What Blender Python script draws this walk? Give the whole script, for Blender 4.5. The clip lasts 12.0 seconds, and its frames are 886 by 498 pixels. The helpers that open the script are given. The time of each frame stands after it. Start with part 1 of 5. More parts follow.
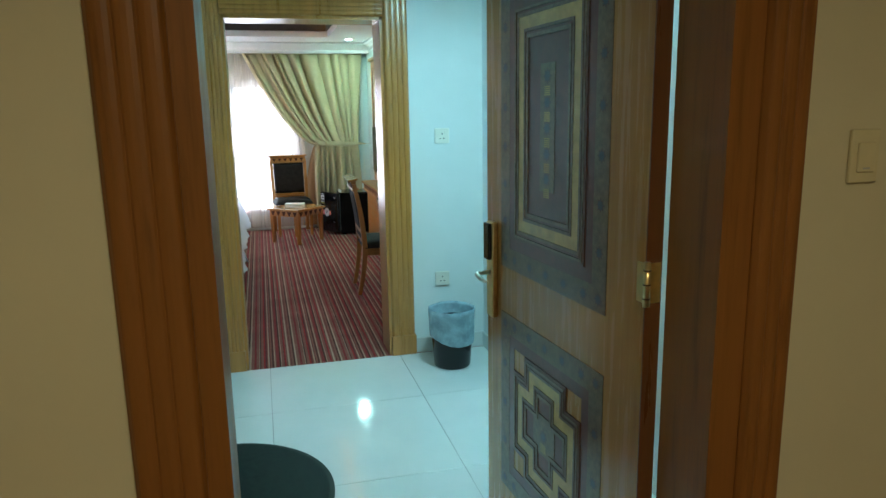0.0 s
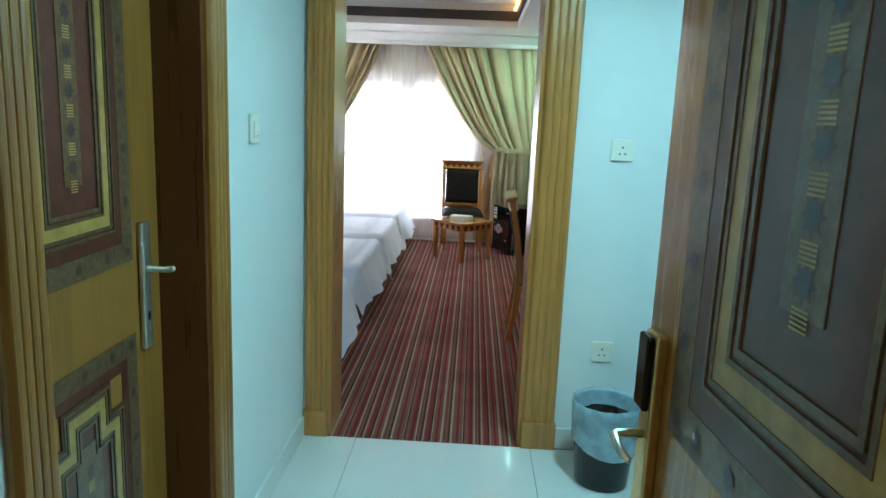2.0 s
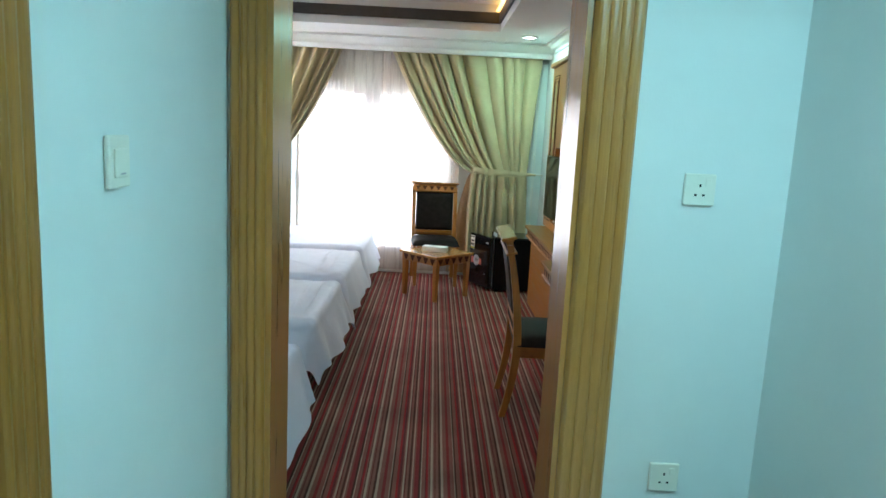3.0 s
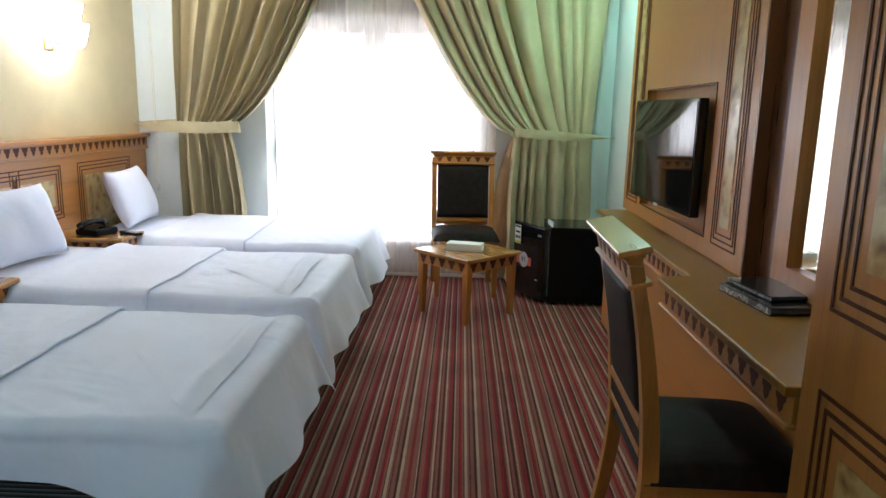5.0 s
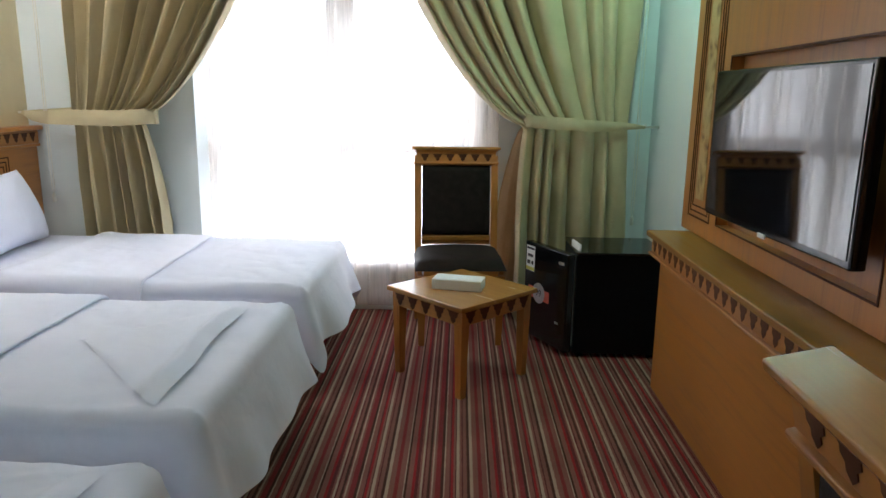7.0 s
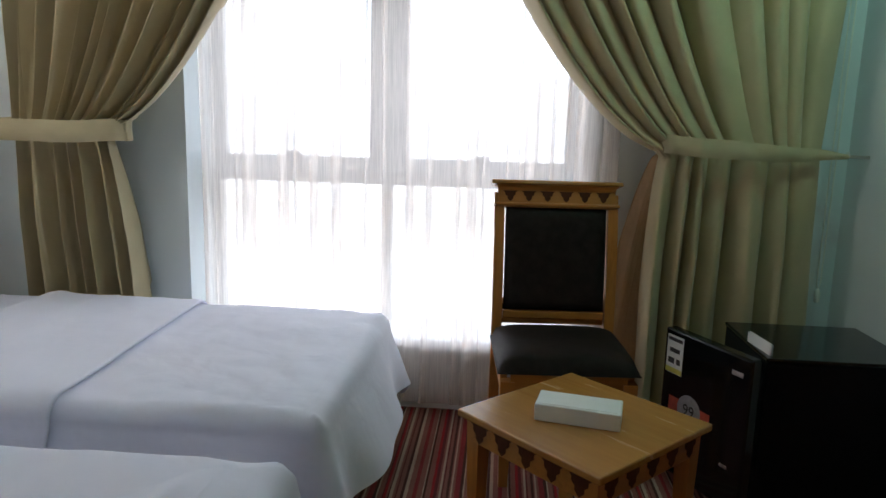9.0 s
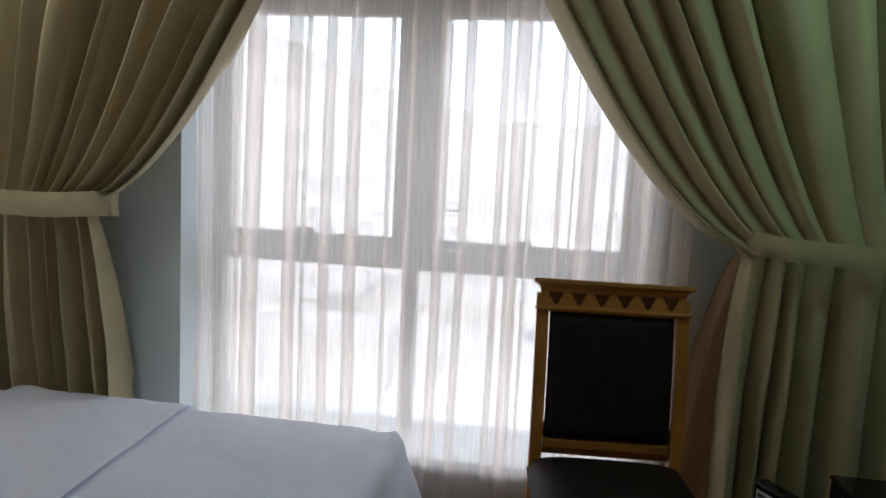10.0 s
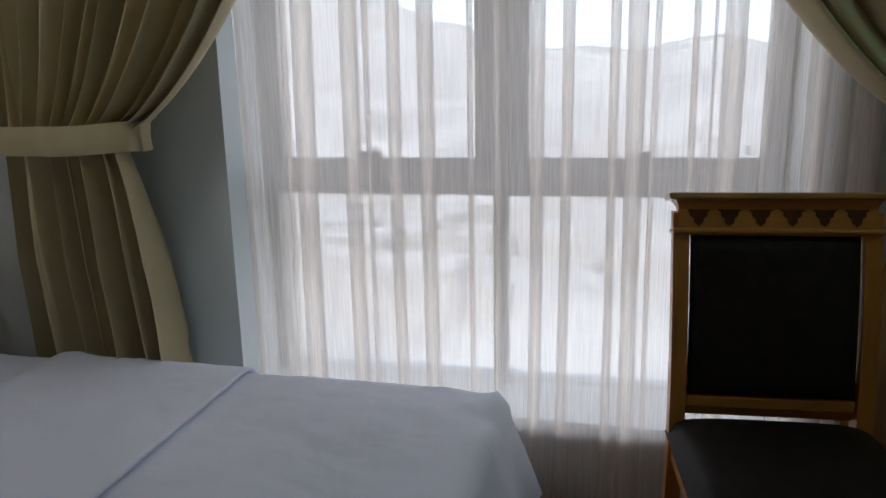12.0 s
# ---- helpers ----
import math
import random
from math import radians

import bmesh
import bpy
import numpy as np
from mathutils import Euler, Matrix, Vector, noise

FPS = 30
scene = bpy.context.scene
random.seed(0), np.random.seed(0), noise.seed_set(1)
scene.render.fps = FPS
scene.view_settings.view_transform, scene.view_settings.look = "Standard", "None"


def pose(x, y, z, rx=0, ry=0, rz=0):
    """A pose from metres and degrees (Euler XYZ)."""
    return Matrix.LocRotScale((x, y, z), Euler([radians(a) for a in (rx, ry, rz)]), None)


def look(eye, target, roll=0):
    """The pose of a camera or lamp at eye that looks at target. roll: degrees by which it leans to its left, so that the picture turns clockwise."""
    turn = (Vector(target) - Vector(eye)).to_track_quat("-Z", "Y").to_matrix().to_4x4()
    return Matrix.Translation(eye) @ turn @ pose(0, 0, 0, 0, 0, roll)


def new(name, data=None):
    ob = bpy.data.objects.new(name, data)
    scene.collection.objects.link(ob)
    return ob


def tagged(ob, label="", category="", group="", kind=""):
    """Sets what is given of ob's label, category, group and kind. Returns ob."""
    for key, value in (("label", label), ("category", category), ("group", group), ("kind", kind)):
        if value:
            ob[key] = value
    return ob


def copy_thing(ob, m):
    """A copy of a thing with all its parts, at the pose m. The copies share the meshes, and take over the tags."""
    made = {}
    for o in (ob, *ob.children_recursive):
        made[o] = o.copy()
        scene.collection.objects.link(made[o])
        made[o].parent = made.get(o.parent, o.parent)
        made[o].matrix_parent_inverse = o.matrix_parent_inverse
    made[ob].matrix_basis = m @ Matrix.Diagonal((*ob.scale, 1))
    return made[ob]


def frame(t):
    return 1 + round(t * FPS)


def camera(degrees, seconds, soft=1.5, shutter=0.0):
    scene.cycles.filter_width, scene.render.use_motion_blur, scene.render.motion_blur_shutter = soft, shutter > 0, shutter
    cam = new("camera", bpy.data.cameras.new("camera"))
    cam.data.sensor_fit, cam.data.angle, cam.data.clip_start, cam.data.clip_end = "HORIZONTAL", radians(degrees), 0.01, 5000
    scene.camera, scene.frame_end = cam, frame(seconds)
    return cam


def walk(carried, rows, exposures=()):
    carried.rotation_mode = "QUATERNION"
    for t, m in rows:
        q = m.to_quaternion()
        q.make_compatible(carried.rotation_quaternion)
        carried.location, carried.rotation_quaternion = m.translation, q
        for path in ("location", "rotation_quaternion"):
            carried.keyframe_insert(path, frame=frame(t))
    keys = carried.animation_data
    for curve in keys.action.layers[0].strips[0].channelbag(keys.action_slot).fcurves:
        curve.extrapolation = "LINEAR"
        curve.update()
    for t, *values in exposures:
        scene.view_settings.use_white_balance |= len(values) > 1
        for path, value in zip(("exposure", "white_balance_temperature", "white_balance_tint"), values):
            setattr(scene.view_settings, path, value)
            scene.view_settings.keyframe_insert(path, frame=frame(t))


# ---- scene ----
cam = camera(65.1, 12.0)
PATH = [
    (0, (0.178, -0.267, 1.567), (0.667, 1.633, 1.175), -1.0),
    (0.5, (0.509, -0.09, 1.554), (0.646, 1.863, 1.147), 1.7),
    (1, (0.685, 0.096, 1.558), (0.563, 2.05, 1.149), 0.4),
    (1.5, (0.676, 0.488, 1.533), (0.515, 2.434, 1.104), 1.4),
    (2, (0.639, 0.93, 1.521), (0.564, 2.894, 1.147), 2.4),
    (2.5, (0.59, 1.44, 1.55), (0.519, 3.412, 1.22), 2.7),
    (3, (0.493, 1.954, 1.541), (0.53, 3.926, 1.209), 2.9),
    (5, (0.5, 3.992, 1.314), (0.454, 5.953, 0.923), 1.3),
    (5.5, (0.504, 4.359, 1.266), (0.498, 6.325, 0.902), 1.6),
    (6, (0.504, 4.692, 1.276), (0.607, 6.648, 0.871), 0.3),
    (6.5, (0.549, 5.023, 1.284), (0.598, 6.977, 0.861), 0.3),
    (8.5, (0.362, 6.226, 1.241), (0.133, 8.167, 0.816), 2.9),
    (9, (0.3, 6.595, 1.215), (0.141, 8.558, 0.863), 1.6),
    (9.5, (0.279, 6.897, 1.266), (-0.001, 8.858, 0.989), 1.2),
    (10, (0.277, 7.08, 1.35), (0.0, 9.047, 1.112), 3.0),
    (10.5, (0.261, 7.105, 1.425), (0.032, 9.078, 1.199), 4.0),
    (11, (0.181, 7.141, 1.409), (-0.045, 9.119, 1.218), 1.6),
    (11.5, (0.109, 7.224, 1.347), (-0.178, 9.185, 1.078), -0.9),
    (12, (0.115, 7.506, 1.248), (-0.337, 9.408, 0.826), -1.1),
]
EXPOSURES = [(0.0, 3.88, 5350, 10), (2.0, 3.9, 5350, 10), (3.0, 3.8, 5450, 10), (5.0, 3.72, 5550, 10), (6.5, 3.35, 5650, 10), (8.5, 2.72, 5550, 10), (9.5, 2.0, 5600, 10),
             (10.5, 1.5, 5750, 10), (12.0, 1.25, 5650, 10)]
walk(cam, [(t, look(eye, target, roll)) for t, eye, target, roll in PATH], EXPOSURES)

# ---- world, lights ----
world = bpy.data.worlds.new("sky")
scene.world = world
world.use_nodes = True
_wn = world.node_tree.nodes
_sky = _wn.new("ShaderNodeTexSky")
_sky.sky_type, _sky.sun_disc = "NISHITA", False
_sky.sun_elevation, _sky.sun_rotation = radians(49), radians(157)
_sky.dust_density, _sky.ozone_density = 8.0, 0.3
world.node_tree.links.new(_sky.outputs[0], _wn["Background"].inputs[0])
_wn["Background"].inputs[1].default_value = 0.15


def lamp(name, kind, place, target, power, colour, size=0.1, size_y=None, spread=None):
    data = bpy.data.lights.new(name, kind)
    data.energy, data.color = power, colour
    if kind == "AREA":
        data.size = size
        if size_y:
            data.shape, data.size_y = "RECTANGLE", size_y
        if spread:
            data.spread = radians(spread)
    elif kind == "SUN":
        data.angle = radians(size)
    else:
        data.shadow_soft_size = size
    ob = new(name, data)
    ob.matrix_world = look(place, target)
    return ob


COOL, PALE, GREENISH, WARM = (0.47, 0.95, 0.87), (0.66, 1.0, 0.77), (0.52, 1.0, 0.68), (1.0, 0.82, 0.58)
lamp("sun", "SUN", (2.5, -6.0, 7.5), (0, 0, 0), 0.5, (1.0, 0.95, 0.88), 14.0)
lamp("hall_lamp", "AREA", (1.30, 2.75, 2.36), (1.30, 2.75, 0), 1.25, COOL, 0.2)
lamp("corridor_lamp", "AREA", (0.48, -0.88, 2.36), (0.48, -0.88, 0), 1.44, (1.0, 0.87, 0.45), 0.3)
lamp("sconce_lamp", "POINT", (-1.76, 8.38, 1.93), (0, 0, 0), 0.06, WARM, 0.06)
for _x, _y, _p, _c in ((1.32, 8.62, 0.78, GREENISH), (1.32, 5.6, 0.06, PALE), (-1.2, 5.6, 0.12, PALE), (-1.2, 8.62, 0.36, (1.0, 0.95, 0.82))):
    lamp("downlight_lamp", "AREA", (_x, _y, 2.425), (_x, _y, 0), _p, _c, 0.1)


# ---- materials ----
def mat(name, rough=0.5, metal=0.0):
    m = bpy.data.materials.new(name)
    m.use_nodes = True
    b = m.node_tree.nodes["Principled BSDF"]
    b.inputs["Roughness"].default_value, b.inputs["Metallic"].default_value = rough, metal
    return m, m.node_tree.nodes, m.node_tree.links, b


def ramp_mix(n, l, fac, stops):
    r = n.new("ShaderNodeValToRGB")
    e = r.color_ramp.elements
    while len(e) < len(stops):
        e.new(0.5)
    for k, (p, c) in enumerate(stops):
        e[k].position, e[k].color = p, (*c, 1)
    l.new(fac, r.inputs[0])
    return r.outputs[0]


def coords(n, l, scale=(1, 1, 1), kind="Object"):
    t, m = n.new("ShaderNodeTexCoord"), n.new("ShaderNodeMapping")
    m.inputs["Scale"].default_value = scale
    l.new(t.outputs[kind], m.inputs[0])
    return m.outputs[0]


def noise_tex(n, l, vec, scale, detail=4, rough=0.6):
    t = n.new("ShaderNodeTexNoise")
    t.inputs["Scale"].default_value, t.inputs["Detail"].default_value, t.inputs["Roughness"].default_value = scale, detail, rough
    l.new(vec, t.inputs["Vector"])
    return t.outputs["Fac"]


def bump(n, l, b, fac, strength, distance=0.002):
    k = n.new("ShaderNodeBump")
    k.inputs["Strength"].default_value, k.inputs["Distance"].default_value = strength, distance
    l.new(fac, k.inputs["Height"])
    l.new(k.outputs[0], b.inputs["Normal"])


def shade(c, f):
    return tuple(min(1.0, x * f) for x in c)


def mottled(name, colour, rough=0.6, metal=0.0, scale=6.0, amount=0.12, relief=0.1, fine=180.0, distance=0.001):
    """Paint, plastic, plaster: slow blotches and a fine grain."""
    m, n, l, b = mat(name, rough, metal)
    v = coords(n, l)
    a = noise_tex(n, l, v, scale, 5)
    l.new(ramp_mix(n, l, a, [(0.3, shade(colour, 1 - amount)), (0.7, shade(colour, 1 + amount))]), b.inputs["Base Color"])
    g = noise_tex(n, l, v, fine, 3)
    bump(n, l, b, g, relief, distance)
    return m


def wood(name, colour, dark, axis=2, rough=0.36, gloss=0.15, stretch=14.0):
    """Varnished veneer with the grain along one axis of the object."""
    m, n, l, b = mat(name, rough)
    s = [stretch * 2.0] * 3
    s[axis] = 1.6
    v = coords(n, l, s)
    a = noise_tex(n, l, v, 1.0, 6, 0.65)
    s2 = [150.0] * 3
    s2[axis] = 6.0
    f = noise_tex(n, l, coords(n, l, s2), 1.0, 2)
    mix = n.new("ShaderNodeMath")
    mix.operation = "MULTIPLY_ADD"
    l.new(f, mix.inputs[0])
    mix.inputs[1].default_value = 0.2
    l.new(a, mix.inputs[2])
    l.new(ramp_mix(n, l, mix.outputs[0], [(0.36, dark), (0.56, colour), (0.80, shade(colour, 1.15))]), b.inputs["Base Color"])
    l.new(ramp_mix(n, l, a, [(0.3, (rough - 0.07,) * 3), (0.7, (rough + 0.08,) * 3)]), b.inputs["Roughness"])
    bump(n, l, b, f, 0.12, 0.0006)
    b.inputs["Coat Weight"].default_value = gloss
    b.inputs["Coat Roughness"].default_value = 0.2
    return m


HONEY, HONEY_D = (0.43, 0.175, 0.032), (0.32, 0.122, 0.021)
wood_v = wood("honey_wood_upright", HONEY, HONEY_D, 2)
wood_x = wood("honey_wood_x", HONEY, HONEY_D, 0)
wood_y = wood("honey_wood_y", HONEY, HONEY_D, 1)
wood_top = wood("honey_wood_top", (0.42, 0.20, 0.045), (0.37, 0.165, 0.036), 1, 0.22, 0.5)
wood_cap = wood("honey_wood_cap", (0.42, 0.20, 0.045), HONEY_D, 0, 0.2, 0.8)
wood_desk = wood("dark_honey_desk_top", (0.29, 0.135, 0.020), (0.22, 0.098, 0.015), 1, 0.36, 0.05)
wood_red = wood("red_brown_wood", (0.23, 0.087, 0.015), (0.14, 0.050, 0.009), 2, 0.42, 0.05)
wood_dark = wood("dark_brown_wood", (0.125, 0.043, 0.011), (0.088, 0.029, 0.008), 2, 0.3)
wood_trim = wood("oak_trim_wood", (0.30, 0.135, 0.022), (0.19, 0.082, 0.014), 2, 0.35)
honey_trim = wood("honey_trim_wood", (0.42, 0.19, 0.036), (0.30, 0.125, 0.022), 2, 0.32)
_p = honey_trim.node_tree.nodes["Principled BSDF"]
_p.inputs["Coat Weight"].default_value = 0.7
wood_door = wood("door_veneer", (0.39, 0.195, 0.050), (0.30, 0.14, 0.034), 2, 0.25, 0.9)
_p = wood_door.node_tree.nodes["Principled BSDF"]
_p.inputs["Coat IOR"].default_value, _p.inputs["Coat Roughness"].default_value = 1.5, 0.17
for _m in (wood_door, wood_red, wood_desk):
    _m.node_tree.nodes["Principled BSDF"].inputs["Specular IOR Level"].default_value = 0.2
inlay_brown = mottled("brown_inlay", (0.095, 0.033, 0.013), 0.4, 0, 30, 0.25)
inlay_maroon = mottled("maroon_inlay", (0.105, 0.028, 0.017), 0.38, 0, 25, 0.25)
inlay_gold = mottled("pale_gold_inlay", (0.46, 0.30, 0.075), 0.36, 0, 25, 0.2)
inlay_grey = mottled("taupe_inlay", (0.14, 0.088, 0.042), 0.4, 0, 60, 0.35)
inlay_ink = mottled("ink_inlay", (0.05, 0.045, 0.05), 0.4, 0, 60, 0.3)


for _m in (inlay_brown, inlay_maroon, inlay_gold, inlay_grey, inlay_ink):
    _p = _m.node_tree.nodes["Principled BSDF"]
    _p.inputs["Coat Weight"].default_value, _p.inputs["Coat Roughness"].default_value = 0.9, 0.18
    _p.inputs["Coat IOR"].default_value, _p.inputs["Specular IOR Level"].default_value = 1.5, 0.2


inlay_line = mottled("red_brown_line", (0.085, 0.026, 0.009), 0.55, 0, 40, 0.2)
inlay_line.node_tree.nodes["Principled BSDF"].inputs["Specular IOR Level"].default_value = 0.2


def burl_material():
    m, n, l, b = mat("burl_veneer", 0.3)
    v = coords(n, l)
    a = noise_tex(n, l, v, 40.0, 8, 0.8)
    w = n.new("ShaderNodeTexVoronoi")
    w.inputs["Scale"].default_value = 14
    d = n.new("ShaderNodeVectorMath")
    d.operation = "MULTIPLY_ADD"
    q = n.new("ShaderNodeTexNoise")
    q.inputs["Scale"].default_value = 7
    l.new(v, q.inputs["Vector"])
    l.new(q.outputs["Color"], d.inputs[0])
    d.inputs[1].default_value = (0.16, 0.16, 0.16)
    l.new(v, d.inputs[2])
    l.new(d.outputs[0], w.inputs["Vector"])
    k = n.new("ShaderNodeMath")
    k.operation = "MULTIPLY"
    l.new(a, k.inputs[0])
    l.new(w.outputs["Distance"], k.inputs[1])
    l.new(ramp_mix(n, l, k.outputs[0], [(0.03, (0.16, 0.07, 0.02)), (0.14, (0.36, 0.22, 0.07)), (0.30, (0.52, 0.37, 0.15))]), b.inputs["Base Color"])
    b.inputs["Coat Weight"].default_value = 0.3
    return m


burl = burl_material()
wall_white = mottled("cool_white_paint", (0.74, 0.78, 0.77), 0.62, 0, 1.6, 0.03, 0.25, 90, 0.0015)
wall_beige = mottled("beige_wallpaper", (0.66, 0.55, 0.33), 0.6, 0, 2.5, 0.07, 0.5, 60, 0.003)
wall_corridor = mottled("corridor_beige_paint", (0.62, 0.53, 0.34), 0.65, 0, 2.0, 0.05, 0.3, 90, 0.0015)
ceiling_white = mottled("ceiling_white_paint", (0.83, 0.83, 0.82), 0.7, 0, 2.0, 0.02, 0.1, 120)
skirting_tile = mottled("skirting_tile_glaze", (0.72, 0.75, 0.73), 0.2, 0, 3, 0.04, 0.03)
plate_white = mottled("ivory_plastic", (0.80, 0.79, 0.70), 0.35, 0, 20, 0.03, 0.03)
plate_cream = mottled("cream_plastic", (0.62, 0.52, 0.30), 0.4, 0, 20, 0.04, 0.03)
brass = mottled("brushed_brass", (0.72, 0.52, 0.22), 0.28, 1.0, 40, 0.12, 0.1)
steel = mottled("satin_nickel", (0.72, 0.69, 0.62), 0.4, 1.0, 40, 0.1, 0.08)
black_gloss = mottled("black_gloss_plastic", (0.008, 0.008, 0.009), 0.12, 0, 30, 0.2, 0.02)
book_cover = mottled("dark_book_cover", (0.022, 0.020, 0.022), 0.16, 0, 30, 0.3, 0.1)
black_matt = mottled("black_textured_plastic", (0.007, 0.007, 0.008), 0.45, 0, 50, 0.25, 0.3, 400)
leather = mottled("dark_brown_leather", (0.021, 0.015, 0.013), 0.55, 0, 25, 0.25, 0.45, 350, 0.0015)
for _m in (black_matt, leather):
    _m.node_tree.nodes["Principled BSDF"].inputs["Specular IOR Level"].default_value = 0.1
paper = mottled("white_card", (0.80, 0.81, 0.80), 0.6, 0, 30, 0.02, 0.05)
red_print = mottled("red_print", (0.55, 0.09, 0.05), 0.5, 0, 50, 0.2)
grey_print = mottled("grey_print", (0.42, 0.40, 0.42), 0.5, 0, 50, 0.2)
yellow_print = mottled("yellow_print", (0.62, 0.60, 0.12), 0.5, 0, 50, 0.15)
mat_green = mottled("dark_green_mat_pile", (0.008, 0.022, 0.017), 0.9, 0, 40, 0.3, 0.8, 300, 0.004)
frame_alu = mottled("beige_window_frame", (0.58, 0.52, 0.45), 0.4, 0, 20, 0.06, 0.05)
sill_stone = mottled("white_stone_sill", (0.74, 0.72, 0.68), 0.3, 0, 25, 0.25, 0.05)
hill_earth = mottled("dry_hill_earth", (0.30, 0.30, 0.30), 0.95, 0, 0.02, 0.3, 0.6, 0.3, 0.5)
town_wall = mottled("pale_town_render", (0.36, 0.355, 0.35), 0.9, 0, 0.2, 0.2, 0.1, 3)
plain_earth = mottled("pale_dusty_ground", (0.36, 0.36, 0.35), 0.95, 0, 0.03, 0.35, 0.3, 1.0)
tray_brown = mottled("dark_tray_band", (0.055, 0.045, 0.040), 0.5, 0, 10, 0.2)


def fabric(name, colour, weave=900.0, rough=0.85, through_light=0.0, amount=0.07, sheen=0.2):
    m, n, l, b = mat(name, rough)
    v = coords(n, l)
    a = noise_tex(n, l, v, 5.0, 4)
    col = ramp_mix(n, l, a, [(0.3, shade(colour, 1 - amount)), (0.7, shade(colour, 1 + amount))])
    l.new(col, b.inputs["Base Color"])
    f = noise_tex(n, l, coords(n, l, (1, 1, 0.35)), weave, 2)
    bump(n, l, b, f, 0.25, 0.001)
    b.inputs["Sheen Weight"].default_value = sheen
    b.inputs["Specular IOR Level"].default_value = 0.2
    if through_light:
        t, mx = n.new("ShaderNodeBsdfTranslucent"), n.new("ShaderNodeMixShader")
        l.new(col, t.inputs[0])
        mx.inputs[0].default_value = through_light
        l.new(b.outputs[0], mx.inputs[1])
        l.new(t.outputs[0], mx.inputs[2])
        l.new(mx.outputs[0], n["Material Output"].inputs[0])
    return m


def creases(m, scale, strength):
    """Soft slack wrinkles over a cloth's weave."""
    n, l = m.node_tree.nodes, m.node_tree.links
    weave = next(k for k in n if k.type == "BUMP")
    b = n.new("ShaderNodeBump")
    b.inputs["Strength"].default_value, b.inputs["Distance"].default_value = strength, 0.03
    w = n.new("ShaderNodeTexNoise")
    w.inputs["Scale"].default_value, w.inputs["Detail"].default_value, w.inputs["Distortion"].default_value = scale, 3.0, 0.3
    l.new(coords(n, l, (1, 1, 1)), w.inputs["Vector"])
    l.new(w.outputs["Fac"], b.inputs["Height"])
    l.new(b.outputs[0], weave.inputs["Normal"])


sheet = fabric("white_cotton_sheet", (0.785, 0.785, 0.92), 700, 0.8, 0, 0.02)
creases(sheet, 5.0, 0.38)
curtain_cloth = fabric("beige_satin_curtain", (0.52, 0.435, 0.255), 500, 0.5, 0.05, 0.08, 0.12)
lining_cloth = fabric("brown_curtain_lining", (0.52, 0.34, 0.19), 500, 0.7, 0.3, 0.08, 0.2)
tie_cloth = fabric("beige_tieback_cloth", (0.51, 0.43, 0.26), 500, 0.55, 0.05, 0.08, 0.12)


def sheer_material():
    m, n, l, b = mat("sheer_voile", 0.9)
    v = coords(n, l, (1, 1, 0.02))
    f = noise_tex(n, l, v, 260.0, 3, 0.7)
    dens = ramp_mix(n, l, f, [(0.30, (0.40,) * 3), (0.75, (0.60,) * 3)])
    tr, tl, mx, mx2 = (n.new(k) for k in ("ShaderNodeBsdfTransparent", "ShaderNodeBsdfTranslucent", "ShaderNodeMixShader", "ShaderNodeMixShader"))
    b.inputs["Base Color"].default_value = (0.86, 0.80, 0.73, 1)
    b.inputs["Specular IOR Level"].default_value = 0.1
    tl.inputs[0].default_value = (1.0, 0.925, 0.86, 1)
    mx.inputs[0].default_value = 0.9
    l.new(b.outputs[0], mx.inputs[1])
    l.new(tl.outputs[0], mx.inputs[2])
    l.new(dens, mx2.inputs[0])
    l.new(tr.outputs[0], mx2.inputs[1])
    l.new(mx.outputs[0], mx2.inputs[2])
    l.new(mx2.outputs[0], n["Material Output"].inputs[0])
    return m


sheer = sheer_material()


def glass_material():
    m, n, l, b = mat("window_glass", 0.0)
    tr, gl, mx, fr = (n.new(k) for k in ("ShaderNodeBsdfTransparent", "ShaderNodeBsdfGlossy", "ShaderNodeMixShader", "ShaderNodeFresnel"))
    tr.inputs[0].default_value = (0.93, 0.95, 0.95, 1)
    gl.inputs["Roughness"].default_value = 0.01
    fr.inputs[0].default_value = 1.45
    l.new(fr.outputs[0], mx.inputs[0])
    l.new(tr.outputs[0], mx.inputs[1])
    l.new(gl.outputs[0], mx.inputs[2])
    l.new(mx.outputs[0], n["Material Output"].inputs[0])
    return m


glass = glass_material()
mirror, _n, _l, _b = mat("mirror_silver", 0.02, 1.0)
_b.inputs["Base Color"].default_value = (0.86, 0.87, 0.86, 1)
screen, _n, _l, _b = mat("tv_screen_glass", 0.045)
_b.inputs["Base Color"].default_value = (0.006, 0.006, 0.008, 1)
_b.inputs["Specular IOR Level"].default_value = 0.9


def glow(name, colour, strength):
    m, n, l, b = mat(name, 0.5)
    b.inputs["Base Color"].default_value = (0.8, 0.8, 0.8, 1)
    b.inputs["Emission Color"].default_value = (*colour, 1)
    b.inputs["Emission Strength"].default_value = strength
    return m


def marbled(name, pale, dark, scale):
    m, n, l, b = mat(name, 0.3)
    f = noise_tex(n, l, coords(n, l), scale, 3, 0.5)
    l.new(ramp_mix(n, l, f, [(0.44, dark), (0.5, pale), (0.56, dark), (0.64, shade(pale, 0.5))]), b.inputs["Base Color"])
    return m


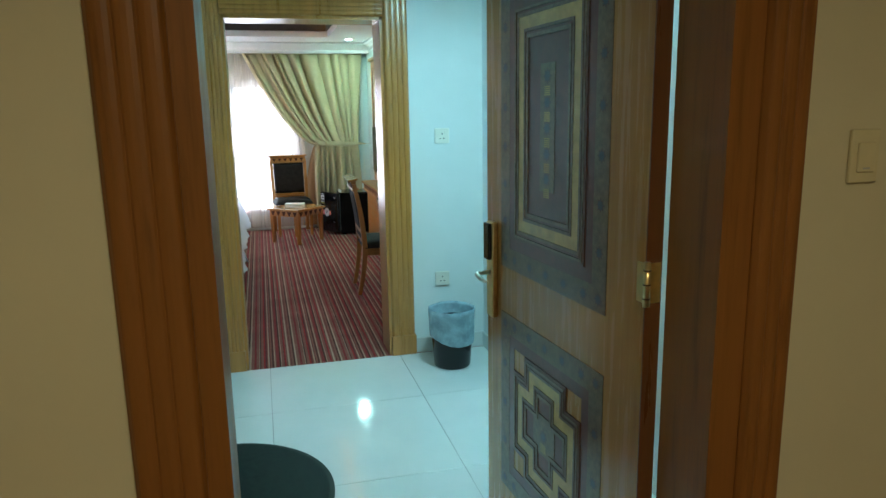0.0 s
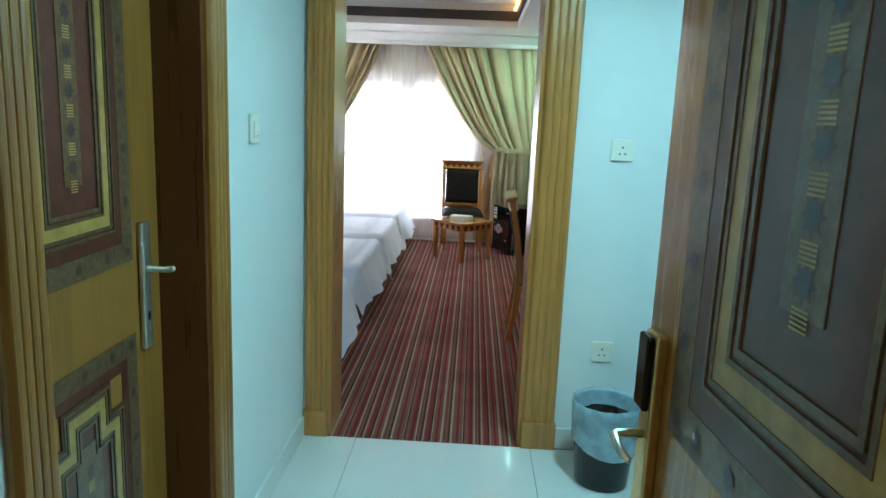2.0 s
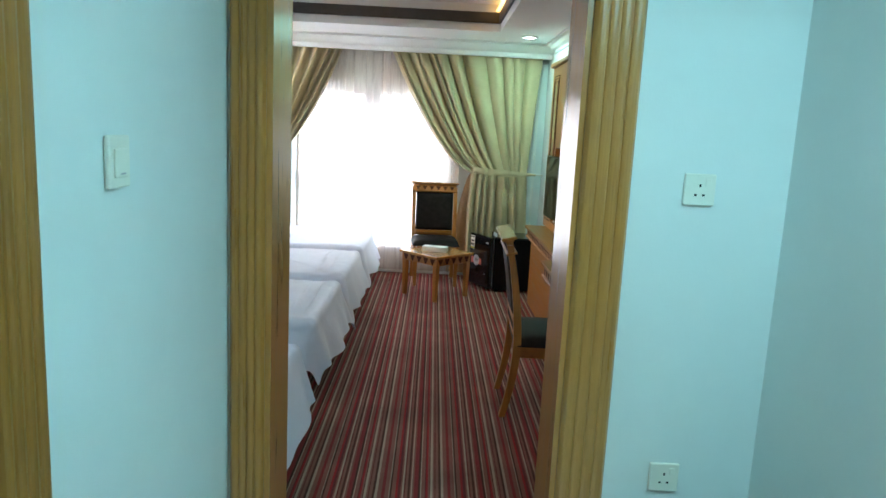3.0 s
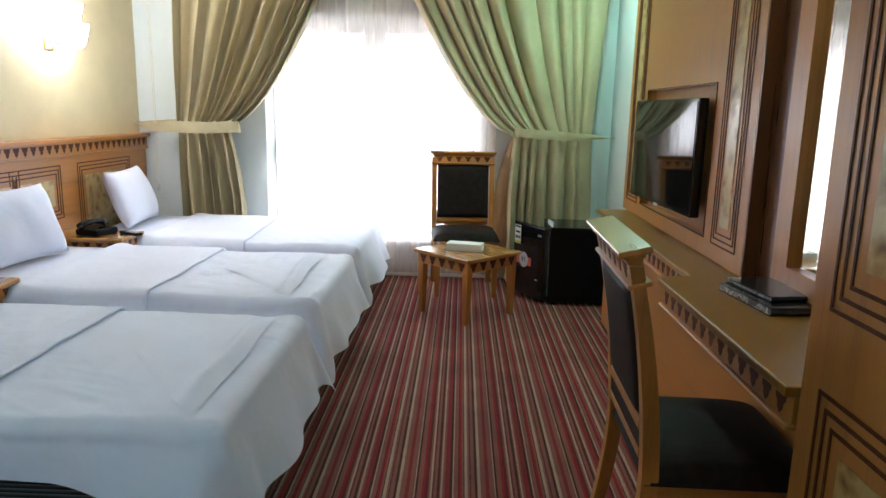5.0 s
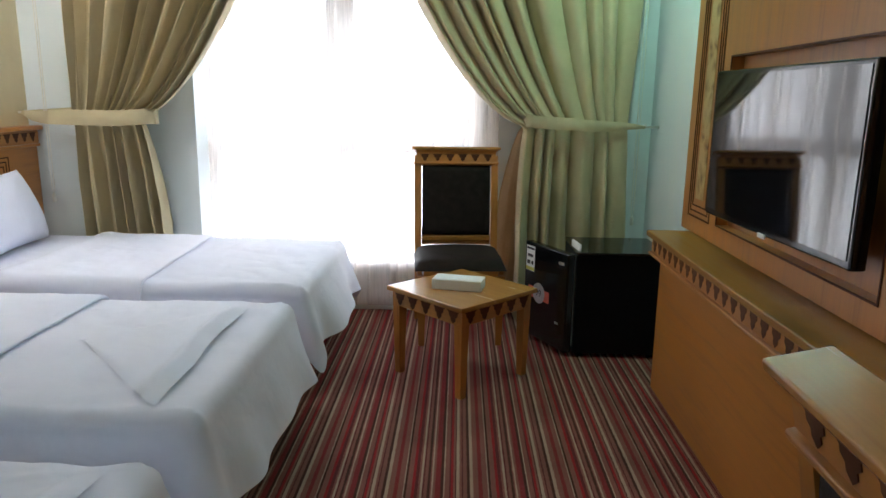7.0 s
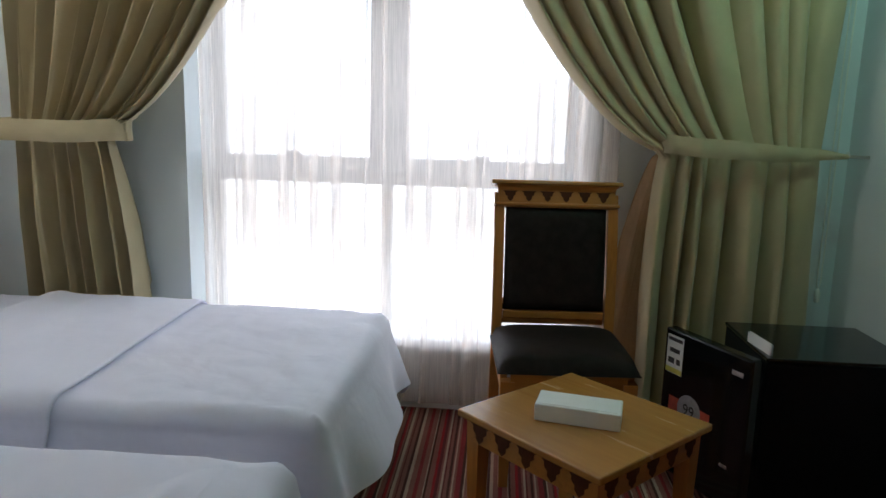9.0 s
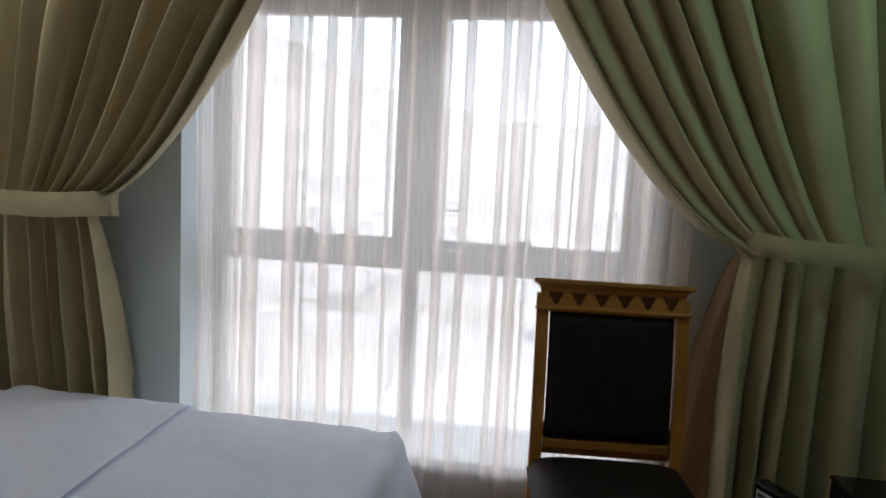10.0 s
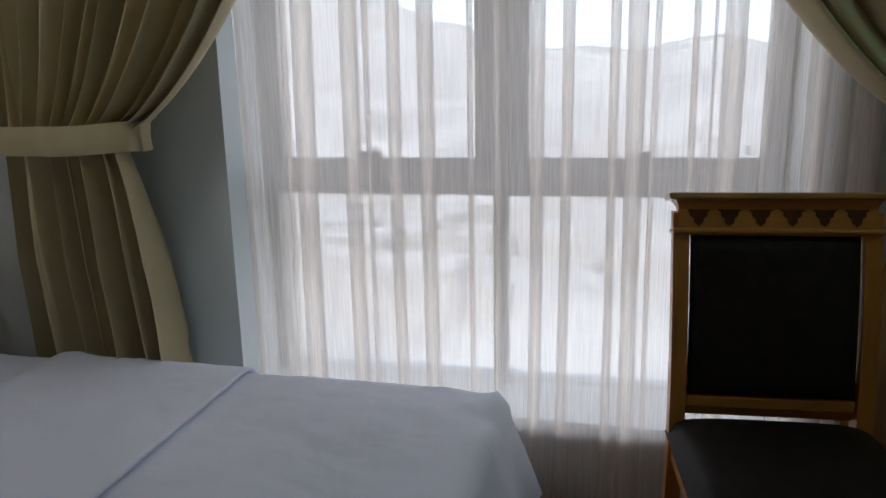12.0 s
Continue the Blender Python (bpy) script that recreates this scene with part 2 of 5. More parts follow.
marbled_edge = marbled("marbled_page_edge", (0.62, 0.60, 0.54), (0.03, 0.03, 0.035), 30)
haze = bpy.data.materials.new("pale_haze")
haze.use_nodes = True
_b = haze.node_tree.nodes["Principled BSDF"]
_b.inputs["Base Color"].default_value, _b.inputs["Specular IOR Level"].default_value = (0, 0, 0, 1), 0.0
_b.inputs["Emission Color"].default_value, _b.inputs["Emission Strength"].default_value = (0.98, 0.99, 1.0, 1), 0.85
lamp_glow = glow("lit_lamp_glass", (0.85, 1.0, 0.98), 6)
hall_glow = glow("lit_hall_lamp_glass", (0.75, 0.98, 1.0), 22)
sconce_glow = glow("lit_sconce_glass", (1.0, 0.96, 0.88), 2.4)
cove_glow = glow("amber_cove_strip", (1.0, 0.50, 0.10), 0.35)


def bag_material():
    m, n, l, b = mat("clear_blue_bin_bag", 0.25)
    b.inputs["Base Color"].default_value = (0.45, 0.62, 0.72, 1)
    f = noise_tex(n, l, coords(n, l), 16, 3)
    bump(n, l, b, f, 0.5, 0.01)
    tr, mx = n.new("ShaderNodeBsdfTransparent"), n.new("ShaderNodeMixShader")
    l.new(ramp_mix(n, l, f, [(0.35, (0.5,) * 3), (0.65, (0.75,) * 3)]), mx.inputs[0])
    l.new(tr.outputs[0], mx.inputs[1])
    l.new(b.outputs[0], mx.inputs[2])
    l.new(mx.outputs[0], n["Material Output"].inputs[0])
    return m


bin_bag = bag_material()


def tile_material():
    m, n, l, b = mat("polished_white_tile", 0.07)
    v = coords(n, l)
    a = noise_tex(n, l, v, 2.2, 6, 0.6)
    o = n.new("ShaderNodeObjectInfo")
    k = n.new("ShaderNodeMath")
    k.operation = "MULTIPLY_ADD"
    l.new(o.outputs["Random"], k.inputs[0])
    k.inputs[1].default_value = 0.12
    l.new(a, k.inputs[2])
    l.new(ramp_mix(n, l, k.outputs[0], [(0.3, (0.66, 0.70, 0.68)), (0.8, (0.75, 0.77, 0.75))]), b.inputs["Base Color"])
    l.new(ramp_mix(n, l, a, [(0.3, (0.05,) * 3), (0.7, (0.14,) * 3)]), b.inputs["Roughness"])
    return m


tile = tile_material()
grout = mottled("grey_grout", (0.33, 0.34, 0.33), 0.9, 0, 30, 0.15)


def carpet_material():
    m, n, l, b = mat("striped_carpet", 0.95)
    t, sep = n.new("ShaderNodeTexCoord"), n.new("ShaderNodeSeparateXYZ")
    wob = n.new("ShaderNodeTexNoise")
    wob.inputs["Scale"].default_value = 110
    l.new(t.outputs["Object"], wob.inputs["Vector"])
    l.new(t.outputs["Object"], sep.inputs[0])
    ad = n.new("ShaderNodeMath")
    ad.operation = "MULTIPLY_ADD"
    l.new(wob.outputs["Fac"], ad.inputs[0])
    ad.inputs[1].default_value = 0.008
    l.new(sep.outputs["X"], ad.inputs[2])
    period = 0.285
    dv, fr = n.new("ShaderNodeMath"), n.new("ShaderNodeMath")
    dv.operation, fr.operation = "DIVIDE", "FRACT"
    l.new(ad.outputs[0], dv.inputs[0])
    dv.inputs[1].default_value = period
    l.new(dv.outputs[0], fr.inputs[0])
    rnd = random.Random(5)
    wine, plum, taupe, cream, brown, red = (0.25, 0.031, 0.030), (0.14, 0.027, 0.026), (0.26, 0.103, 0.075), (0.47, 0.325, 0.23), (0.080, 0.027, 0.018), (0.33, 0.021, 0.023)
    order = [taupe, brown, cream, taupe, wine, taupe, cream, brown, taupe, red, plum, taupe, cream, plum, taupe, brown, taupe, cream, taupe, wine, brown, cream, taupe, plum, red, taupe, brown, cream, taupe, plum]
    pos, stops = 0.0, []
    widths = [rnd.uniform(0.3, 1.2) * (1.25 if c in (taupe, wine) else 0.9) for c in order]
    for c, w in zip(order, widths):
        stops.append((pos, c))
        pos += w / sum(widths)
    col = ramp_mix(n, l, fr.outputs[0], stops)
    for node in n:
        if node.type == "VALTORGB" and len(node.color_ramp.elements) > 20:
            node.color_ramp.interpolation = "CONSTANT"
    g = noise_tex(n, l, coords(n, l), 260, 3)
    big = noise_tex(n, l, coords(n, l), 2.2, 4)
    mul = n.new("ShaderNodeMix")
    mul.data_type, mul.blend_type = "RGBA", "MULTIPLY"
    mul.inputs[0].default_value = 1.0
    l.new(col, mul.inputs[6])
    mm = n.new("ShaderNodeMath")
    mm.operation = "MULTIPLY"
    l.new(g, mm.inputs[0])
    l.new(big, mm.inputs[1])
    l.new(ramp_mix(n, l, mm.outputs[0], [(0.1, (0.55,) * 3), (0.45, (1.2,) * 3)]), mul.inputs[7])
    l.new(mul.outputs[2], b.inputs["Base Color"])
    bump(n, l, b, g, 0.7, 0.004)
    b.inputs["Sheen Weight"].default_value = 0.05
    b.inputs["Specular IOR Level"].default_value = 0.05
    return m


carpet_mat = carpet_material()


def stripe_side_material():
    m, n, l, b = mat("striped_bed_base_cloth", 0.9)
    w = n.new("ShaderNodeTexWave")
    w.bands_direction, w.wave_profile = "Z", "SAW"
    w.inputs["Scale"].default_value, w.inputs["Distortion"].default_value = 22, 0.2
    l.new(coords(n, l), w.inputs["Vector"])
    l.new(ramp_mix(n, l, w.outputs["Fac"], [(0.2, (0.035, 0.032, 0.036)), (0.55, (0.10, 0.09, 0.09)), (0.9, (0.30, 0.28, 0.27))]), b.inputs["Base Color"])
    return m


bed_stripe = stripe_side_material()


# ---- mesh helpers ----
def mesh_ob(name, bm, material, parent=None, smooth=False):
    bmesh.ops.recalc_face_normals(bm, faces=bm.faces)
    me = bpy.data.meshes.new(name)
    bm.to_mesh(me)
    bm.free()
    me.materials.append(material)
    if smooth:
        for p in me.polygons:
            p.use_smooth = True
    ob = new(name, me)
    if parent:
        ob.parent = parent
    return ob


def part(name, bm, material, parent, label="", smooth=False):
    ob = mesh_ob(name, bm, material, parent, smooth)
    return tagged(ob, label) if label else ob


def thing(name, place, label, category, group="", turn=0.0):
    ob = new(name)
    ob.empty_display_size = 0.1
    ob.matrix_world = pose(*place, 0, 0, turn)
    return tagged(ob, label, category, group)


def structure(name, bm, material, label="", smooth=False):
    return tagged(mesh_ob(name, bm, material, None, smooth), label, "", "", "structure")


def add_box(bm, x0, x1, y0, y1, z0, z1):
    v = [bm.verts.new(p) for p in ((x0, y0, z0), (x1, y0, z0), (x1, y1, z0), (x0, y1, z0), (x0, y0, z1), (x1, y0, z1), (x1, y1, z1), (x0, y1, z1))]
    for f in ((3, 2, 1, 0), (4, 5, 6, 7), (0, 1, 5, 4), (1, 2, 6, 5), (2, 3, 7, 6), (3, 0, 4, 7)):
        bm.faces.new([v[i] for i in f])
    return v


def box(x0, x1, y0, y1, z0, z1, bevel=0.003, seg=2):
    bm = bmesh.new()
    add_box(bm, x0, x1, y0, y1, z0, z1)
    if bevel:
        bmesh.ops.bevel(bm, geom=bm.edges[:], offset=bevel, segments=seg, affect="EDGES", profile=0.5)
    return bm


def boxes(*dims):
    bm = bmesh.new()
    for d in dims:
        add_box(bm, *d)
    return bm


def tube(path, radius, sides=10, closed_ends=True):
    """A round bar along a line of points."""
    bm = bmesh.new()
    rings = []
    pts = [Vector(p) for p in path]
    for i, p in enumerate(pts):
        d = (pts[min(i + 1, len(pts) - 1)] - pts[max(i - 1, 0)]).normalized()
        up = Vector((0, 0, 1)) if abs(d.z) < 0.9 else Vector((1, 0, 0))
        a = d.cross(up).normalized()
        b = d.cross(a)
        r = radius[i] if isinstance(radius, (list, tuple)) else radius
        rings.append([bm.verts.new(p + (a * math.cos(t) + b * math.sin(t)) * r) for t in (2 * math.pi * k / sides for k in range(sides))])
    for r0, r1 in zip(rings, rings[1:]):
        for k in range(sides):
            bm.faces.new((r0[k], r0[(k + 1) % sides], r1[(k + 1) % sides], r1[k]))
    if closed_ends:
        bm.faces.new(rings[0])
        bm.faces.new(rings[-1])
    return bm


def lathe(profile, sides=32):
    bm = bmesh.new()
    rings = [[bm.verts.new((r * math.cos(2 * math.pi * k / sides), r * math.sin(2 * math.pi * k / sides), z)) for k in range(sides)] for r, z in profile]
    for r0, r1 in zip(rings, rings[1:]):
        for k in range(sides):
            bm.faces.new((r0[k], r0[(k + 1) % sides], r1[(k + 1) % sides], r1[k]))
    return bm


def grid(nu, nv, f):
    bm = bmesh.new()
    vs = [[bm.verts.new(f(i / nu, j / nv)) for j in range(nv + 1)] for i in range(nu + 1)]
    for i in range(nu):
        for j in range(nv):
            bm.faces.new((vs[i][j], vs[i + 1][j], vs[i + 1][j + 1], vs[i][j + 1]))
    return bm


def ring(outer, inner, depth, place):
    """A flat raised frame between two outlines of the same count; place maps (u, v, d) to a point."""
    bm = bmesh.new()
    n = len(outer)
    ob = [bm.verts.new(place(u, v, 0)) for u, v in outer]
    ot = [bm.verts.new(place(u, v, depth)) for u, v in outer]
    it = [bm.verts.new(place(u, v, depth)) for u, v in inner]
    ib = [bm.verts.new(place(u, v, 0)) for u, v in inner]
    for k in range(n):
        j = (k + 1) % n
        bm.faces.new((ob[k], ob[j], ot[j], ot[k]))
        bm.faces.new((ot[k], ot[j], it[j], it[k]))
        bm.faces.new((it[k], it[j], ib[j], ib[k]))
    return bm


def slab(outline, depth, place):
    bm = bmesh.new()
    a = [bm.verts.new(place(u, v, 0)) for u, v in outline]
    b = [bm.verts.new(place(u, v, depth)) for u, v in outline]
    n = len(a)
    bm.faces.new(b)
    for k in range(n):
        bm.faces.new((a[k], a[(k + 1) % n], b[(k + 1) % n], b[k]))
    return bm


def rect(u0, u1, v0, v1, inset=0.0):
    return [(u0 + inset, v0 + inset), (u1 - inset, v0 + inset), (u1 - inset, v1 - inset), (u0 + inset, v1 - inset)]


def stepped(u0, u1, v0, v1, inset, su, sv):
    """A rectangle with stepped-in corners, inset evenly."""
    a, b, c, d = u0 + inset, u1 - inset, v0 + inset, v1 - inset
    return [(a + su, c), (b - su, c), (b - su, c + sv), (b, c + sv), (b, d - sv), (b - su, d - sv), (b - su, d), (a + su, d), (a + su, d - sv), (a, d - sv), (a, c + sv), (a + su, c + sv)]


def star(bm, u, v, r, place, depth):
    pts = []
    for k in range(16):
        q = r if k % 2 == 0 else r * 0.62
        pts.append((u + q * math.cos(k * math.pi / 8), v + q * math.sin(k * math.pi / 8)))
    b = [bm.verts.new(place(x, y, depth)) for x, y in pts]
    bm.faces.new(b)


# ---- plan ----
HL, HR, HY0, HY1 = -0.115, 1.555, 1.15, 4.02      # hall: its two walls, entry wall, partition
RL, RR, RY0, RY1 = -2.03, 1.645, 4.27, 9.45        # room
CZ, HZ = 2.45, 2.40                                # room soffit, hall ceiling
DX0, DX1, DH = 0.0, 0.928, 2.12                    # opening to the room
EX0, EX1, EH = 0.085, 1.095, 2.12                  # entry opening
BY0, BY1, BH = 2.075, 2.86, 2.08                    # bathroom opening
WX0, WX1, WZ0, WZ1 = -1.03, 0.632, 0.285, 1.985       # window opening

structure("wall_entry", boxes((-1.6, 0.044, 0.97, 1.15, 0, 2.6), (1.166, 3.0, 0.97, 1.15, 0, 2.6), (0.044, 1.166, 0.97, 1.15, EH + 0.021, 2.6)), wall_corridor)
structure("wall_hall_left", boxes((-0.36, HL, 1.15, BY0, 0, 2.6), (-0.36, HL, BY1, RY0, 0, 2.6), (-0.36, HL, BY0, BY1, BH, 2.6)), wall_white)
structure("wall_hall_right", boxes((HR, HR + 0.15, 1.15, 4.02, 0, 2.6)), wall_white)
structure("wall_partition", boxes((HL, DX0, HY1, RY0, 0, 2.6), (DX1, RR + 0.15, HY1, RY0, 0, 2.6), (DX0, DX1, HY1, RY0, DH, 2.6), (RL - 0.15, -0.36, 4.12, RY0, 0, 2.6)), wall_white)
structure("wall_room_left", boxes((RL - 0.15, RL, RY0, RY1 + 0.42, 0, 2.75)), wall_beige)
structure("wall_room_right", boxes((RR, RR + 0.15, RY0, RY1 + 0.42, 0, 2.75)), wall_white)
structure("wall_window", boxes((RL, WX0, RY1, RY1 + 0.42, 0, 2.75), (WX1, RR, RY1, RY1 + 0.42, 0, 2.75), (WX0, WX1, RY1, RY1 + 0.42, 0, WZ0), (WX0, WX1, RY1, RY1 + 0.42, WZ1, 2.75)), wall_white)
structure("wall_corridor_back", boxes((-1.6, 3.0, -2.1, -2.0, 0, 2.6)), wall_corridor)
structure("wall_corridor_ends", boxes((-1.7, -1.6, -2.1, 1.15, 0, 2.6), (3.0, 3.1, -2.1, 1.15, 0, 2.6)), wall_corridor)
structure("floor_corridor", boxes((-1.7, 3.1, -2.1, 1.0, -0.1, 0.0)), mottled("corridor_brown_carpet", (0.16, 0.08, 0.05), 0.95, 0, 20, 0.2, 0.5))
structure("ceiling_corridor", boxes((-1.7, 3.1, -2.1, 1.15, HZ, HZ + 0.1)), ceiling_white)
structure("ceiling_hall", boxes((-0.4, HR + 0.2, 1.0, RY0, HZ, HZ + 0.1)), ceiling_white)
structure("wall_bathroom", boxes((-1.0, -0.9, 1.4, 3.6, 0, 2.6)), wall_white)

# room ceiling: soffit round a raised tray
TX0, TX1, TY0, TY1, TZ = -1.25, 1.02, 5.1, 8.28, 2.66
_b = boxes((RL, TX0, RY0, RY1, CZ, 2.8), (TX1, RR, RY0, RY1, CZ, 2.8), (TX0, TX1, RY0, TY0, CZ, 2.8), (TX0, TX1, TY1, RY1, CZ, 2.8), (TX0, TX1, TY0, TY1, TZ, 2.8))
structure("ceiling", _b, ceiling_white)
_rect = [rect(TX0, TX1, TY0, TY1, k) for k in (-0.09, -0.045, -0.001, 0.03)]


def _down(z):
    return lambda u, v, d: (u, v, z - d)


structure("ceiling_trim", ring(_rect[0], _rect[2], 0.018, _down(CZ)), ceiling_white, "white plaster moulding round the ceiling tray")
structure("ceiling_tray_band", boxes((TX0 + 0.002, TX1 - 0.002, TY1 - 0.02, TY1 - 0.002, CZ + 0.05, CZ + 0.14), (TX0 + 0.002, TX1 - 0.002, TY0 + 0.002, TY0 + 0.02, CZ + 0.05, CZ + 0.14), (TX0 + 0.002, TX0 + 0.02, TY0 + 0.02, TY1 - 0.02, CZ + 0.05, CZ + 0.14), (TX1 - 0.02, TX1 - 0.002, TY0 + 0.02, TY1 - 0.02, CZ + 0.05, CZ + 0.14)), tray_brown, "dark brown band inside the ceiling tray")
structure("ceiling_cove", boxes((TX1 - 0.05, TX1 - 0.022, TY0 + 0.1, TY1 - 0.03, CZ + 0.145, CZ + 0.155)), cove_glow, "amber cove light along the ceiling tray")
# stepped plaster pelmet in front of the curtains
_b = bmesh.new()
_prof = [(9.215, 2.45), (9.215, 2.335), (9.235, 2.325), (9.265, 2.325), (9.265, 2.45)]
_prof2 = [(9.035, 2.45), (9.035, 2.43), (9.075, 2.425), (9.105, 2.405), (9.145, 2.385), (9.185, 2.375), (9.214, 2.37), (9.214, 2.45)]
for prof in (_prof, _prof2):
    a = [_b.verts.new((RL + 0.001, y, z - 0.001)) for y, z in prof]
    c = [_b.verts.new((RR - 0.001, y, z - 0.001)) for y, z in prof]
    for k in range(len(prof)):
        j = (k + 1) % len(prof)
        _b.faces.new((a[k], a[j], c[j], c[k]))
structure("pelmet", _b, ceiling_white, "white stepped plaster pelmet above the curtains")
_b = bmesh.new()
for x0, sgn in ((RR - 0.001, -1), (RL + 0.001, 1)):
    prof = [(0, 2.449), (0.10, 2.449), (0.10, 2.43), (0.07, 2.42), (0.05, 2.395), (0.02, 2.38), (0.015, 2.355), (0, 2.355)]
    a = [_b.verts.new((x0 + sgn * d, RY0 + 0.001, z)) for d, z in prof]
    c = [_b.verts.new((x0 + sgn * d, 9.033, z)) for d, z in prof]
    for k in range(len(prof)):
        j = (k + 1) % len(prof)
        _b.faces.new((a[k], a[j], c[j], c[k]))
structure("cornice", _b, ceiling_white, "white plaster crown moulding")

structure("baseboard_room", boxes((RR - 0.012, RR, 8.365, RY1 - 0.012, 0, 0.09), (RL + 0.045, RR, RY1 - 0.012, RY1, 0, 0.09)), skirting_tile, "white skirting along the room walls")

# floors
structure("floor_room", boxes((RL - 0.1, RR + 0.1, RY0 - 0.25, RY1 + 0.42, -0.12, -0.01)), grout)
structure("carpet", boxes((RL, RR, 4.0, RY1, -0.01, 0.0)), carpet_mat, "striped carpet in wine red, plum, taupe and cream")
floor_hall = structure("floor_hall", boxes((-0.95, HR + 0.1, 0.97, 4.0, -0.12, -0.004)), grout, "polished white tiles with grey joints")
structure("threshold", box(EX0 + 0.002, EX1 - 0.002, 0.975, 1.145, -0.004, 0.004, 0.002), wood_dark)


# trims
def reeded(x0, x1, reeds=4):
    """Cross-section of a reeded architrave: (across, proud)."""
    w = x1 - x0
    pts = [(0, 0), (0, 0.012)]
    for k in range(reeds):
        a, q = 0.06 + k * 0.9 / reeds, 0.9 / reeds
        pts += [(a, 0.0225), (a + 0.10 * q, 0.0255), (a + 0.35 * q, 0.0272), (a + 0.62 * q, 0.0272), (a + 0.87 * q, 0.0255), (a + 0.97 * q, 0.0225)]
    pts += [(1, 0.012), (1, 0)]
    return [(x0 + p * w, d) for p, d in pts]


def architrave(name, x0, x1, z0, z1, place, material, reeds=4):
    bm = bmesh.new()
    prof = reeded(x0, x1, reeds)
    a = [bm.verts.new(place(u, z0, d)) for u, d in prof]
    c = [bm.verts.new(place(u, z1, d)) for u, d in prof]
    for k in range(len(prof) - 1):
        bm.faces.new((a[k], a[k + 1], c[k + 1], c[k]))
    bm.faces.new(c)
    return structure(name, bm, material)


def head_trim(name, x0, x1, z0, z1, place, material):
    bm = bmesh.new()
    prof = reeded(z0, z1)
    a = [bm.verts.new(place(x0, u, d)) for u, d in prof]
    c = [bm.verts.new(place(x1, u, d)) for u, d in prof]
    for k in range(len(prof) - 1):
        bm.faces.new((a[k], a[k + 1], c[k + 1], c[k]))
    return structure(name, bm, material)


def on_partition(u, z, d):
    return (u, HY1 - 0.001 - d, z)


def on_entry(u, z, d):
    return (u, 0.969 - d, z)


def on_hall_left(u, z, d):
    return (HL + 0.001 + d, u, z)


architrave("trim_room_l", -0.105, 0.0, 0.13, DH + 0.11, on_partition, honey_trim)
architrave("trim_room_r", 0.928, 1.078, 0.13, DH + 0.11, on_partition, honey_trim)
head_trim("trim_room_head", 0.0, 0.928, DH, DH + 0.11, on_partition, honey_trim)
structure("trim_plinth_l", box(-0.112, 0.004, HY1 - 0.034, HY1 - 0.001, 0, 0.13, 0.004), honey_trim)
structure("trim_plinth_r", box(0.924, 1.085, HY1 - 0.034, HY1 - 0.001, 0, 0.13, 0.004), honey_trim)
structure("trim_lining", boxes((DX0 - 0.002, DX0 + 0.018, HY1 - 0.006, RY0 + 0.006, 0, DH), (DX1 - 0.018, DX1 + 0.002, HY1 - 0.006, RY0 + 0.006, 0, DH), (DX0, DX1, HY1 - 0.006, RY0 + 0.006, DH - 0.018, DH + 0.002)), honey_trim, "honey wood lining of the opening")
architrave("trim_entry_l", -0.075, 0.045, 0.0, EH + 0.12, on_entry, wood_red, 3)
architrave("trim_entry_r", 1.165, 1.275, 0.0, EH + 0.12, on_entry, wood_red, 3)
head_trim("trim_entry_head", 0.045, 1.165, EH, EH + 0.12, on_entry, wood_red)
structure("trim_entry_lining", boxes((0.045, EX0 + 0.003, 0.965, 1.155, 0, EH + 0.02), (EX1 - 0.003, 1.165, 0.962, 1.155, 0, EH + 0.02), (EX0, EX1, 0.965, 1.155, EH - 0.003, EH + 0.02)), wood_red, "red-brown wood lining of the entry")
architrave("trim_bath_l", 1.965, BY0, 0.0, BH + 0.1, on_hall_left, wood_trim)
architrave("trim_bath_r", BY1, 2.992, 0.0, BH + 0.1, on_hall_left, wood_trim)
head_trim("trim_bath_head", BY0, BY1, BH, BH + 0.1, on_hall_left, wood_trim)
structure("trim_bath_lining", boxes((-0.362, HL + 0.004, BY0 - 0.002, BY0 + 0.02, 0, BH), (-0.362, HL + 0.004, BY1 - 0.02, BY1 + 0.002, 0, BH), (-0.362, HL + 0.004, BY0, BY1, BH - 0.02, BH + 0.002)), wood_dark, "dark brown lining of the bathroom doorway")
structure("baseboard_hall", boxes((HL, HL + 0.012, 1.15, 1.963, 0, 0.1), (HL, HL + 0.012, 2.994, HY1 - 0.036, 0, 0.1), (1.087, HR, HY1 - 0.012, HY1, 0, 0.1), (HR - 0.012, HR, 1.15, HY1 - 0.012, 0, 0.1)), skirting_tile, "white tiled skirting")


